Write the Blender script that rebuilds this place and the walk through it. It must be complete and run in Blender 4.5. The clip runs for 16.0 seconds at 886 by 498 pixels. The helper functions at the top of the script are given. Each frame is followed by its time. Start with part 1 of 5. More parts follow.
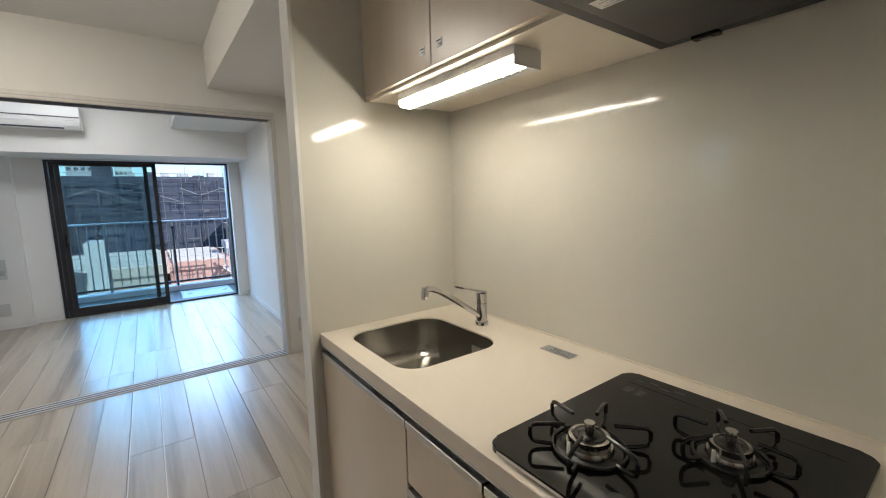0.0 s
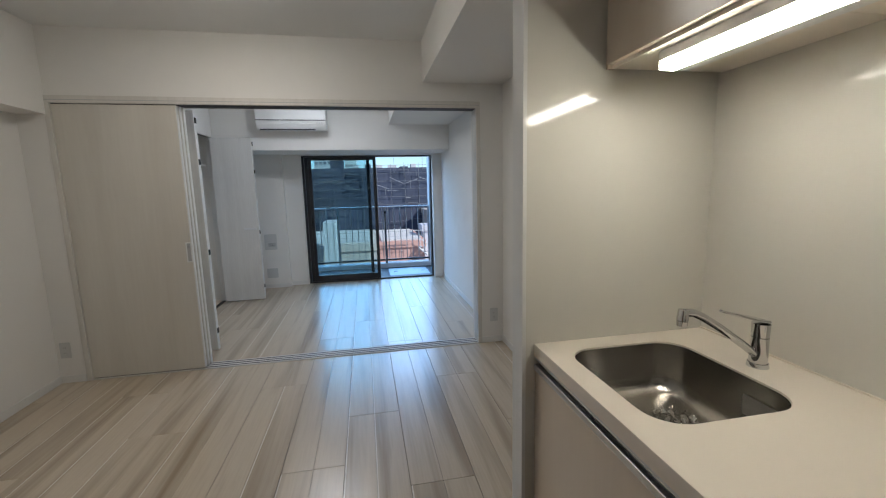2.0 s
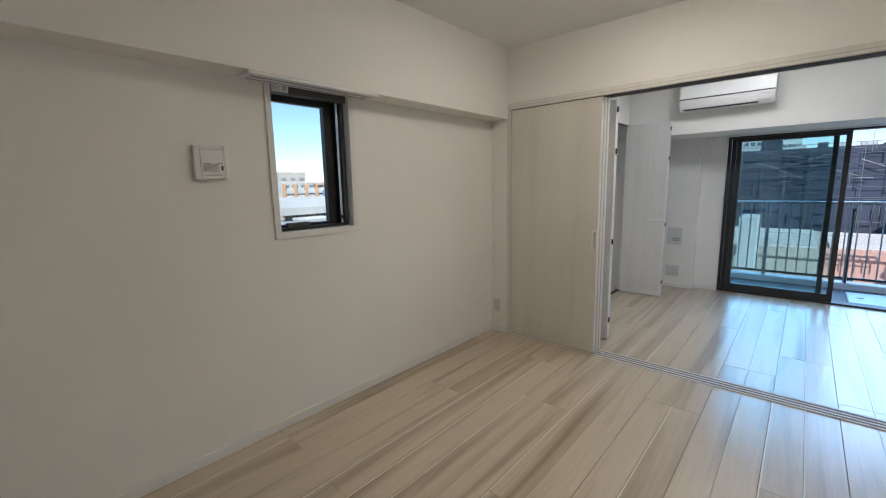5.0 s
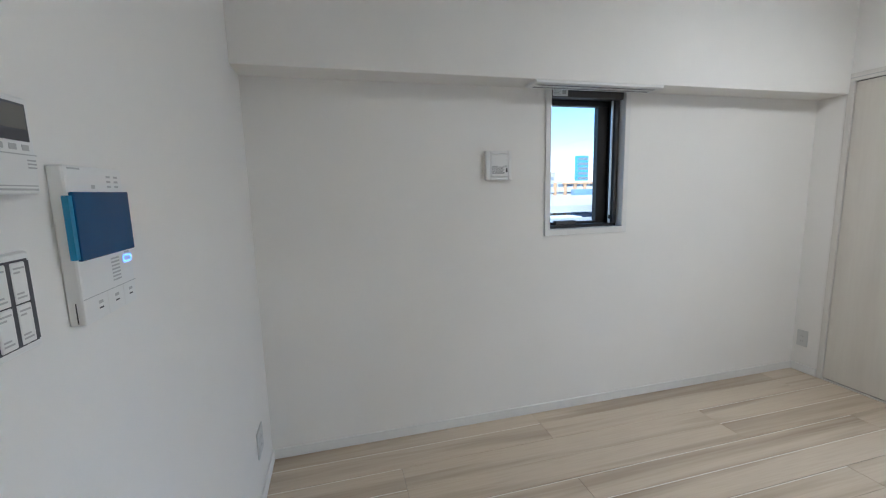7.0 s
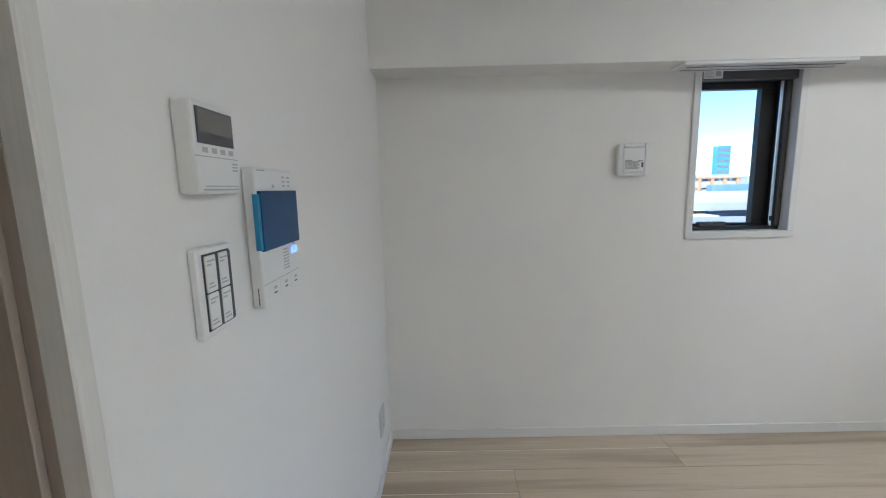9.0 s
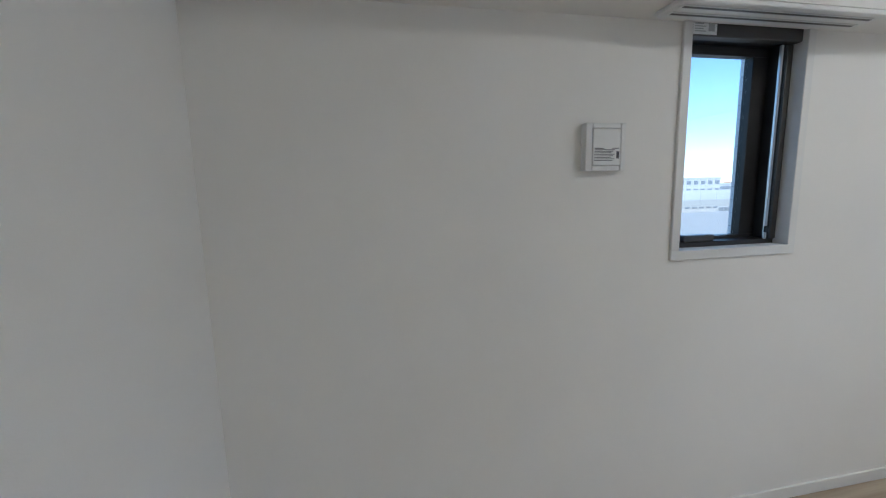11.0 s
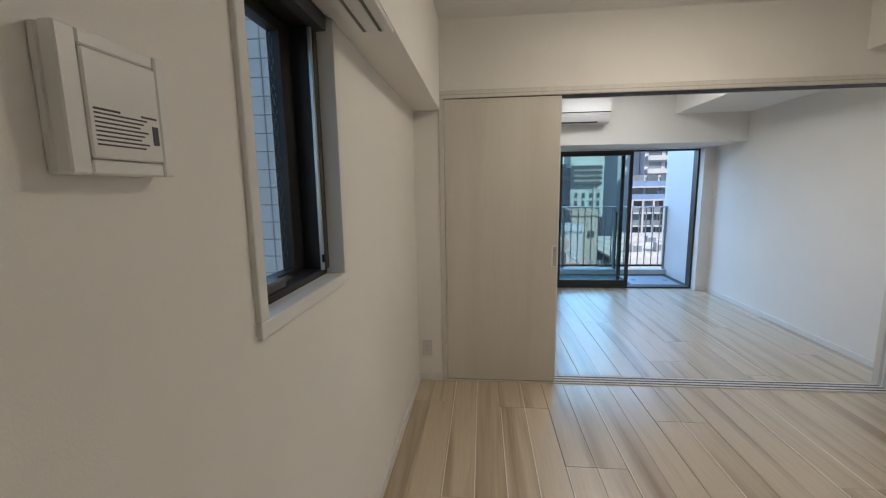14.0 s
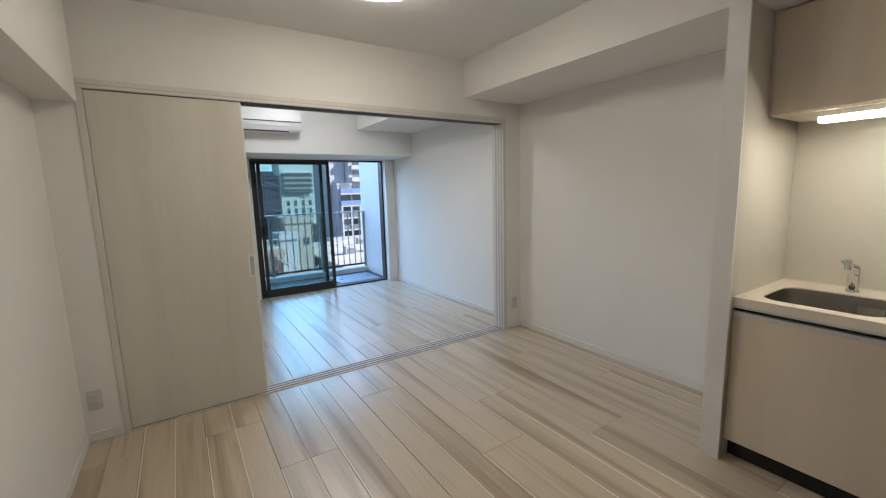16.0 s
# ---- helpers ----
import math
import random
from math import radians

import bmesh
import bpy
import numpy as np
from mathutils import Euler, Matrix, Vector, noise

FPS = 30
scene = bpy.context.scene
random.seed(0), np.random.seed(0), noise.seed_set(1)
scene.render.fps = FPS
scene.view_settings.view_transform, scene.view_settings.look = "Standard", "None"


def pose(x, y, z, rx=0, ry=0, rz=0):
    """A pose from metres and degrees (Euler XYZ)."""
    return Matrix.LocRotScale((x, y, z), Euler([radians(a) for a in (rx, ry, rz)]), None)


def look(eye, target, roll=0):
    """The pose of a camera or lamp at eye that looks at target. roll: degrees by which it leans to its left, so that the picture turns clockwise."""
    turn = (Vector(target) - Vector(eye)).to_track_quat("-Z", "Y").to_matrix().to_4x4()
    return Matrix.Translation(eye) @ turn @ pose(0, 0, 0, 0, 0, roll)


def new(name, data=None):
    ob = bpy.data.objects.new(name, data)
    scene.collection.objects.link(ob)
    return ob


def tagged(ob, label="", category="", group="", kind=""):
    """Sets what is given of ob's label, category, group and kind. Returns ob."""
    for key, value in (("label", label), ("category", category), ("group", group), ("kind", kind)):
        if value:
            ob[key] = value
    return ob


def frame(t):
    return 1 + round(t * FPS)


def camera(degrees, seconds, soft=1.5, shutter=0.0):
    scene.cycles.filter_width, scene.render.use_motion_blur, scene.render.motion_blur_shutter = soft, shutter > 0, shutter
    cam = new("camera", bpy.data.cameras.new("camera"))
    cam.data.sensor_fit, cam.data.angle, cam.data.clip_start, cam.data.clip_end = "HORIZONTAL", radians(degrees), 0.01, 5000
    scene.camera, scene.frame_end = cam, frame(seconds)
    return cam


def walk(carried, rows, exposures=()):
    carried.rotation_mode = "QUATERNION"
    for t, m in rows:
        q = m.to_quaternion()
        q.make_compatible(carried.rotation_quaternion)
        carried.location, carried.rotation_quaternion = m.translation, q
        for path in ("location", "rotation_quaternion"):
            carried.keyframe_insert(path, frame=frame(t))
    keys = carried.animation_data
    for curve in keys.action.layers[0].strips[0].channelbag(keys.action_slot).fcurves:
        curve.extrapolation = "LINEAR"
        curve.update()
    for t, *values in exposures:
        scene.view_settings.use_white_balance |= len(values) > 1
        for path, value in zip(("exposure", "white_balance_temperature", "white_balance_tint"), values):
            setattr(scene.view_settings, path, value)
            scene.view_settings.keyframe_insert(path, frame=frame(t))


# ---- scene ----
cam = camera(94.8, 16.0, soft=1.15)
EXPOSURES = [(0, 1.0, 6450, 9), (1.0, 0.86, 6250, 9), (2.5, 0.52, 6000, 9), (3.0, 0.60, 5900, 9), (4.2, 0.69, 6900, 10), (6.3, 1.36, 5400, 8), (8.2, 1.51, 5500, 8),
             (10.5, 1.34, 5420, 8), (11.0, 1.20, 5450, 8), (12.0, 1.16, 5450, 8), (12.5, 1.2, 5500, 8), (13.0, 1.02, 6250, 9), (13.5, 0.91, 6850, 10), (14.5, 0.79, 6650, 10), (16, 0.95, 6550, 9)]
PATH = [
    (0, (2.312, -3.6, 1.347), (3.474, -1.993, 1.089), -1.4),
    (0.5, (2.3, -3.512, 1.347), (3.33, -1.823, 1.056), -1.6),
    (1, (2.277, -3.415, 1.355), (3.117, -1.624, 1.058), -1.6),
    (1.5, (2.297, -3.38, 1.363), (2.91, -1.499, 1.065), -1.4),
    (2, (2.274, -3.333, 1.36), (2.641, -1.389, 1.066), -1.4),
    (2.5, (2.242, -3.276, 1.366), (2.337, -1.301, 1.069), -1.4),
    (3, (2.189, -3.211, 1.365), (2.01, -1.241, 1.071), -1.4),
    (3.5, (2.162, -3.139, 1.368), (1.668, -1.224, 1.072), -1.4),
    (4, (2.12, -3.116, 1.367), (1.34, -1.298, 1.074), -1.3),
    (4.2, (2.161, -3.099, 1.377), (1.26, -1.339, 1.077), -1.2),
    (6.3, (2.149, -3.199, 1.378), (0.385, -2.302, 1.09), -1.5),
    (6.5, (2.145, -3.217, 1.38), (0.33, -2.425, 1.093), -1.5),
    (7, (2.14, -3.242, 1.381), (0.226, -2.737, 1.094), -1.4),
    (7.5, (2.168, -3.268, 1.387), (0.204, -3.022, 1.1), -1.5),
    (8, (2.175, -3.312, 1.39), (0.197, -3.259, 1.097), -1.2),
    (8.2, (2.172, -3.324, 1.386), (0.193, -3.336, 1.097), -1.4),
    (10.3, (1.621, -3.243, 1.396), (-0.353, -3.241, 1.075), -1.1),
    (10.5, (1.493, -3.252, 1.377), (-0.484, -3.126, 1.096), -1.7),
    (11, (1.294, -3.169, 1.384), (-0.647, -2.787, 1.086), -1.3),
    (11.5, (1.051, -3.127, 1.395), (-0.788, -2.406, 1.086), -1.4),
    (12, (0.863, -3.049, 1.385), (-0.788, -1.961, 1.087), -1.4),
    (12.5, (0.712, -2.974, 1.393), (-0.658, -1.548, 1.095), -1.3),
    (13, (0.59, -2.918, 1.393), (-0.415, -1.215, 1.091), -1.0),
    (13.5, (0.528, -2.843, 1.401), (-0.087, -0.963, 1.107), -1.2),
    (14, (0.466, -2.834, 1.406), (0.273, -0.866, 1.112), -0.9),
    (14.5, (0.466, -2.872, 1.405), (0.641, -0.901, 1.115), -1.1),
    (15, (0.487, -2.915, 1.412), (1.004, -1.005, 1.125), -1.2),
    (15.5, (0.514, -2.949, 1.409), (1.329, -1.145, 1.123), -1.4),
    (16, (0.571, -2.985, 1.403), (1.646, -1.323, 1.115), -1.6),
]
walk(cam, [(t, look(eye, target, roll)) for t, eye, target, roll in PATH], EXPOSURES)

# ---- light ----
world = bpy.data.worlds.new("sky")
scene.world = world
world.use_nodes = True
wn = world.node_tree.nodes
sky = wn.new("ShaderNodeTexSky")
sky.sky_type = "NISHITA"
sky.sun_disc = False
sky.ozone_density = 4.0
sky.dust_density = 0.05
sky.air_density = 0.8
sky.sun_elevation = radians(42)
sky.sun_rotation = radians(130)
wn["Background"].inputs["Strength"].default_value = 0.115
world.node_tree.links.new(sky.outputs["Color"], wn["Background"].inputs["Color"])


def lamp(name, kind, power, colour, where, **settings):
    data = bpy.data.lights.new(name, kind)
    data.energy, data.color = power, colour
    for key, value in settings.items():
        if key == "size":
            data.size = value
        elif key == "size_y":
            data.shape, data.size_y = "RECTANGLE", value
        elif key == "angle":
            data.angle = value
        elif key == "radius":
            data.shadow_soft_size = value
        elif key == "disk":
            data.shape, data.size = "DISK", value
    ob = new(name, data)
    ob.matrix_world = where
    return ob


SUN_FROM = Vector((0.62, -0.52, 0.60)).normalized()
lamp("sun", "SUN", 3.2, (1.0, 0.95, 0.88), look(SUN_FROM * 50, (0, 0, 0)), angle=radians(0.5))
# unseen area lamp, added to stand in for sky light through the balcony window
lamp("balcony_sky_stand_in", "AREA", 2300.0, (0.32, 0.59, 1.0), look((-1.5, 12.0, 7.5), (2.3, 2.0, 1.2)), size=19.0, size_y=11.0)
CEILING_GLOW, BEDROOM_GLOW, KITCHEN_GLOW = 7.8, 9.5, 28.5


# ---- materials ----
def mat(name, colour, rough=0.5, metal=0.0, vary=0.05, scale=6.0, grain=0.0, grain_scale=300.0, stretch=(1, 1, 1),
        coat=0.0, glow=0.0, spec=0.5):
    """A surface with slow and fine variation of colour, and a fine relief."""
    m = bpy.data.materials.new(name)
    m.use_nodes = True
    n, l = m.node_tree.nodes, m.node_tree.links
    b = n["Principled BSDF"]
    b.inputs["Roughness"].default_value = rough
    b.inputs["Metallic"].default_value = metal
    b.inputs["Coat Weight"].default_value = coat
    b.inputs["Specular IOR Level"].default_value = spec
    co = n.new("ShaderNodeTexCoord")
    mp = n.new("ShaderNodeMapping")
    mp.inputs["Scale"].default_value = stretch
    l.new(co.outputs["Object"], mp.inputs["Vector"])
    big = n.new("ShaderNodeTexNoise")
    big.inputs["Scale"].default_value, big.inputs["Detail"].default_value = scale, 5
    l.new(mp.outputs["Vector"], big.inputs["Vector"])
    ramp = n.new("ShaderNodeValToRGB")
    ramp.color_ramp.elements[0].position, ramp.color_ramp.elements[1].position = 0.3, 0.7
    ramp.color_ramp.elements[0].color = (*[c * (1 - vary) for c in colour], 1)
    ramp.color_ramp.elements[1].color = (*[min(1, c * (1 + vary)) for c in colour], 1)
    l.new(big.outputs["Fac"], ramp.inputs["Fac"])
    l.new(ramp.outputs["Color"], b.inputs["Base Color"])
    if grain:
        fine = n.new("ShaderNodeTexNoise")
        fine.inputs["Scale"].default_value, fine.inputs["Detail"].default_value = grain_scale, 3
        l.new(mp.outputs["Vector"], fine.inputs["Vector"])
        bump = n.new("ShaderNodeBump")
        bump.inputs["Strength"].default_value, bump.inputs["Distance"].default_value = grain, 0.002
        l.new(fine.outputs["Fac"], bump.inputs["Height"])
        l.new(bump.outputs["Normal"], b.inputs["Normal"])
    if glow:
        b.inputs["Emission Color"].default_value = (*colour, 1)
        b.inputs["Emission Strength"].default_value = glow
    return m


def wood_mat(name, light, dark, rough, streak=(14.0, 0.9, 1.0), amount=(0.50, 0.72), random_shift=True, coat=0.0, bump=0.05, fibre=0.35,
             coat_ior=1.5, coat_rough=0.24, pale_edge=0.0):
    """Printed wood: long streaks over a pale ground, fine grain, each board shifted."""
    m = bpy.data.materials.new(name)
    m.use_nodes = True
    n, l = m.node_tree.nodes, m.node_tree.links
    b = n["Principled BSDF"]
    b.inputs["Roughness"].default_value = rough
    b.inputs["Coat Weight"].default_value = coat
    b.inputs["Coat Roughness"].default_value, b.inputs["Coat IOR"].default_value = coat_rough, coat_ior
    co = n.new("ShaderNodeTexCoord")
    add = n.new("ShaderNodeVectorMath")
    add.operation = "ADD"
    l.new(co.outputs["Object"], add.inputs[0])
    if random_shift:
        info = n.new("ShaderNodeObjectInfo")
        mul = n.new("ShaderNodeVectorMath")
        mul.operation = "MULTIPLY"
        comb = n.new("ShaderNodeCombineXYZ")
        for axis in "XYZ":
            l.new(info.outputs["Random"], comb.inputs[axis])
        mul.inputs[1].default_value = (37.0, 91.0, 53.0)
        l.new(comb.outputs["Vector"], mul.inputs[0])
        l.new(mul.outputs["Vector"], add.inputs[1])
    mp = n.new("ShaderNodeMapping")
    mp.inputs["Scale"].default_value = streak
    l.new(add.outputs["Vector"], mp.inputs["Vector"])
    broad = n.new("ShaderNodeTexNoise")
    broad.inputs["Scale"].default_value, broad.inputs["Detail"].default_value, broad.inputs["Distortion"].default_value = 1.0, 3, 0.5
    l.new(mp.outputs["Vector"], broad.inputs["Vector"])
    ramp = n.new("ShaderNodeValToRGB")
    ramp.color_ramp.elements[0].position, ramp.color_ramp.elements[1].position = amount
    ramp.color_ramp.elements[0].color, ramp.color_ramp.elements[1].color = (*light, 1), (*dark, 1)
    l.new(broad.outputs["Fac"], ramp.inputs["Fac"])
    fine = n.new("ShaderNodeTexNoise")
    fine.inputs["Scale"].default_value, fine.inputs["Detail"].default_value = 12.0, 6
    l.new(mp.outputs["Vector"], fine.inputs["Vector"])
    mix = n.new("ShaderNodeMix")
    mix.data_type, mix.blend_type = "RGBA", "MULTIPLY"
    grain = n.new("ShaderNodeValToRGB")
    grain.color_ramp.elements[0].color, grain.color_ramp.elements[1].color = (0.86, 0.84, 0.82, 1), (1, 1, 1, 1)
    grain.color_ramp.elements[0].position, grain.color_ramp.elements[1].position = 0.35, 0.6
    l.new(fine.outputs["Fac"], grain.inputs["Fac"])
    mix.inputs["Factor"].default_value = fibre
    l.new(ramp.outputs["Color"], mix.inputs["A"])
    l.new(grain.outputs["Color"], mix.inputs["B"])
    last = mix.outputs["Result"]
    if pale_edge:
        # groove glint painted pale along one long edge of two boards in three
        xyz, near, some, both = (n.new("ShaderNodeSeparateXYZ"), n.new("ShaderNodeMath"), n.new("ShaderNodeMath"), n.new("ShaderNodeMath"))
        near.operation, some.operation, both.operation = "LESS_THAN", "GREATER_THAN", "MULTIPLY"
        near.inputs[1].default_value, some.inputs[1].default_value = pale_edge, 0.36
        l.new(co.outputs["Object"], xyz.inputs[0])
        l.new(xyz.outputs["X"], near.inputs[0])
        l.new(info.outputs["Random"], some.inputs[0])
        l.new(near.outputs[0], both.inputs[0])
        l.new(some.outputs[0], both.inputs[1])
        edge = n.new("ShaderNodeMix")
        edge.data_type = "RGBA"
        edge.inputs["B"].default_value = (0.78, 0.72, 0.64, 1)
        l.new(both.outputs[0], edge.inputs["Factor"])
        l.new(last, edge.inputs["A"])
        last = edge.outputs["Result"]
    l.new(last, b.inputs["Base Color"])
    bp = n.new("ShaderNodeBump")
    bp.inputs["Strength"].default_value, bp.inputs["Distance"].default_value = bump, 0.002
    l.new(fine.outputs["Fac"], bp.inputs["Height"])
    l.new(bp.outputs["Normal"], b.inputs["Normal"])
    return m


def glass_mat(name, tint, rough=0.0, gloss=0.03):
    """Clear or tinted sheet glass: straight through, with a Fresnel gloss."""
    m = bpy.data.materials.new(name)
    m.use_nodes = True
    n, l = m.node_tree.nodes, m.node_tree.links
    n.remove(n["Principled BSDF"])
    see, shine, mix = n.new("ShaderNodeBsdfTransparent"), n.new("ShaderNodeBsdfGlossy"), n.new("ShaderNodeMixShader")
    facing, power, scale = n.new("ShaderNodeLayerWeight"), n.new("ShaderNodeMath"), n.new("ShaderNodeMath")
    see.inputs["Color"].default_value = (*tint, 1)
    shine.inputs["Roughness"].default_value = rough
    power.operation, scale.operation = "POWER", "MULTIPLY_ADD"
    power.inputs[1].default_value = 5.0
    scale.inputs[1].default_value, scale.inputs[2].default_value = 0.35, gloss
    l.new(facing.outputs["Facing"], power.inputs[0])
    l.new(power.outputs[0], scale.inputs[0])
    l.new(scale.outputs[0], mix.inputs["Fac"])
    l.new(see.outputs["BSDF"], mix.inputs[1])
    l.new(shine.outputs["BSDF"], mix.inputs[2])
    l.new(mix.outputs["Shader"], n["Material Output"].inputs["Surface"])
    return m


WALL = mat("wallpaper", (0.815, 0.795, 0.762), 0.85, vary=0.015, scale=2.0, grain=0.15, grain_scale=260)
CEIL = mat("ceiling_paper", (0.80, 0.795, 0.78), 0.9, vary=0.015, scale=2.0, grain=0.15, grain_scale=260)
TRIM = mat("white_trim", (0.76, 0.75, 0.73), 0.45, vary=0.02, scale=8.0, grain=0.03)
CASING = wood_mat("pale_casing", (0.70, 0.675, 0.63), (0.65, 0.62, 0.575), 0.45, (25, 25, 0.8), (0.40, 0.75))
DOOR = wood_mat("pale_door", (0.70, 0.665, 0.60), (0.635, 0.595, 0.53), 0.42, (5, 5, 0.35), (0.35, 0.75), bump=0.01, fibre=0.18)
FLOOR = wood_mat("floor_board", (0.57, 0.475, 0.355), (0.30, 0.222, 0.142), 0.30, (9.0, 0.42, 1.0), (0.48, 0.74), bump=0.01, fibre=0.5, coat=0.8, coat_ior=1.55, coat_rough=0.24, pale_edge=0.006)
TRACKMAT = mat("track_sheet", (0.62, 0.60, 0.57), 0.55, vary=0.03, scale=10)
OUTLET = mat("outlet_plate", (0.60, 0.60, 0.585), 0.45, vary=0.02, scale=12)
JOINT = mat("floor_joint", (0.32, 0.265, 0.205), 0.8)
CABINET = wood_mat("cabinet_front", (0.72, 0.62, 0.51), (0.66, 0.56, 0.455), 0.25, (5, 5, 0.4), (0.38, 0.78), coat=0.15, bump=0.0, fibre=0.12)
PANEL = mat("kitchen_panel", (0.70, 0.67, 0.61), 0.085, vary=0.02, scale=3.0, grain=0.01, grain_scale=60, spec=0.45)
WORKTOP = mat("worktop", (0.80, 0.725, 0.63), 0.30, vary=0.006, scale=6, grain=0.02, grain_scale=500)
STEEL = mat("brushed_steel", (0.42, 0.40, 0.37), 0.24, 1.0, vary=0.06, scale=30, grain=0.06, grain_scale=400, stretch=(1, 8, 1))
CHROME = mat("chrome", (0.60, 0.60, 0.61), 0.06, 1.0, vary=0.02)
ALU = mat("anodised_aluminium", (0.62, 0.63, 0.65), 0.32, 1.0, vary=0.04, scale=20, grain=0.02)
BRONZE = mat("bronze_aluminium", (0.034, 0.033, 0.034), 0.42, 0.25, vary=0.10, scale=14, grain=0.03)
BRONZE_LIGHT = mat("grey_bronze", (0.082, 0.079, 0.076), 0.45, 0.2, vary=0.06, scale=14, grain=0.03)
BLACK_GLASS = mat("black_glass", (0.008, 0.008, 0.008), 0.05, vary=0.2, scale=10, spec=0.28)
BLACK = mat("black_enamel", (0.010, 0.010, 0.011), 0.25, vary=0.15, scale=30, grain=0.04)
HOOD = mat("hood_black", (0.022, 0.021, 0.022), 0.33, 0.2, vary=0.1, scale=12, grain=0.03)
PLASTIC = mat("white_plastic", (0.78, 0.775, 0.76), 0.38, vary=0.012, scale=12, grain=0.02)
GREYPLASTIC = mat("grey_plastic", (0.46, 0.46, 0.455), 0.45, vary=0.03, scale=12)
FAINT = mat("faint_print", (0.07, 0.07, 0.07), 0.4)
DARKFILM = mat("smoke_film", (0.26, 0.245, 0.22), 0.3, vary=0.1, scale=40)
INK = mat("ink", (0.07, 0.07, 0.08), 0.6)
SCREEN = mat("screen", (0.005, 0.06, 0.17), 0.14, vary=0.05, spec=0.2)
BLUEFILM = mat("blue_film", (0.02, 0.22, 0.42), 0.2, vary=0.05)
LED_BLUE = mat("led_blue", (0.12, 0.25, 1.0), 0.4, glow=1.1)
LCD = mat("lcd", (0.17, 0.165, 0.15), 0.2, vary=0.04)
STICKER = mat("sticker", (0.84, 0.84, 0.83), 0.4, vary=0.03)
SILVER = mat("silver_label", (0.42, 0.42, 0.43), 0.3, 0.7, vary=0.15, scale=60)
GLASS = glass_mat("clear_glass", (0.94, 0.97, 0.96))
GLASS_TINT = glass_mat("green_glass", (0.80, 0.895, 0.905))
TUBE = mat("lamp_diffuser", (1.0, 0.92, 0.76), 0.4, glow=KITCHEN_GLOW)
DOME = mat("ceiling_diffuser", (1.0, 0.925, 0.82), 0.4, glow=CEILING_GLOW)
COOL_DOME = mat("cool_diffuser", (0.94, 0.96, 1.0), 0.4, glow=BEDROOM_GLOW)
BROWN = wood_mat("brown_wood", (0.22, 0.145, 0.08), (0.15, 0.095, 0.05), 0.4, (20, 20, 0.8), (0.4, 0.7))
CONCRETE = mat("concrete", (0.42, 0.42, 0.41), 0.8, vary=0.08, scale=3, grain=0.2, grain_scale=80)
BALC_FLOOR = mat("balcony_sheet", (0.05, 0.057, 0.062), 0.55, vary=0.10, scale=8, grain=0.2, grain_scale=150)
OUT_WHITE = mat("outer_white", (0.74, 0.74, 0.75), 0.7, vary=0.03, scale=1.5, grain=0.1, grain_scale=60)
OUT_TILE = mat("outer_tile", (0.84, 0.84, 0.83), 0.3, vary=0.03, scale=5)
PINK = mat("pink_render", (0.56, 0.34, 0.29), 0.8, vary=0.06, scale=0.6)
BEIGE = mat("beige_render", (0.50, 0.45, 0.41), 0.8, vary=0.05, scale=0.5)
NET = mat("dark_net", (0.040, 0.052, 0.085), 0.75, vary=0.35, scale=0.35, stretch=(1, 1, 0.4))
NET2 = mat("dark_net_worn", (0.058, 0.070, 0.11), 0.75, vary=0.35, scale=0.6, stretch=(1, 1, 0.4))
POLE_LIGHT = mat("bright_pole", (0.42, 0.43, 0.45), 0.45, 0.4, vary=0.1)
POLE = mat("galvanised_pole", (0.24, 0.25, 0.27), 0.45, 0.6, vary=0.1)
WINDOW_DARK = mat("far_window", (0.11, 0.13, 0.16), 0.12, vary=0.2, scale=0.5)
APT = mat("lavender_wall", (0.56, 0.57, 0.63), 0.75, vary=0.04, scale=0.4)
APT_BLUE = mat("blue_balcony", (0.20, 0.32, 0.54), 0.5, vary=0.1, scale=0.4)
APT_TEAL = mat("teal_wall", (0.56, 0.64, 0.63), 0.6, vary=0.06, scale=0.4)
ORANGE = mat("orange_wall", (0.60, 0.36, 0.20), 0.8, vary=0.06, scale=0.4)
# lighter, bluer panes: the haze of distance is put into the colour
FARWIN = mat("haze_tinted_window", (0.22, 0.25, 0.29), 0.3, vary=0.2, scale=0.3)
TOWER = mat("blue_tower_glass", (0.10, 0.38, 0.66), 0.25, vary=0.15, scale=0.1)
ASPHALT = mat("asphalt", (0.055, 0.055, 0.058), 0.9, vary=0.15, scale=0.05)
ROOF = mat("pale_roof", (0.60, 0.59, 0.57), 0.85, vary=0.06, scale=0.4)
FAR_WHITE = mat("far_white", (0.56, 0.57, 0.59), 0.75, vary=0.06, scale=0.5)
FAR = mat("far_city", (0.52, 0.54, 0.57), 0.9, vary=0.10, scale=0.05)


# ---- building tools ----
def box(bm, lo, hi, bevel=0.0, segments=1):
    lo, hi = [min(a, b) for a, b in zip(lo, hi)], [max(a, b) for a, b in zip(lo, hi)]
    verts = [bm.verts.new((x, y, z)) for x in (lo[0], hi[0]) for y in (lo[1], hi[1]) for z in (lo[2], hi[2])]
    faces = [bm.faces.new([verts[i] for i in f]) for f in
             ((0, 1, 3, 2), (4, 6, 7, 5), (0, 4, 5, 1), (2, 3, 7, 6), (0, 2, 6, 4), (1, 5, 7, 3))]
    if bevel:
        edges = list({e for f in faces for e in f.edges})
        bmesh.ops.bevel(bm, geom=edges, offset=bevel, segments=segments, profile=0.5, affect="EDGES")
    return bm


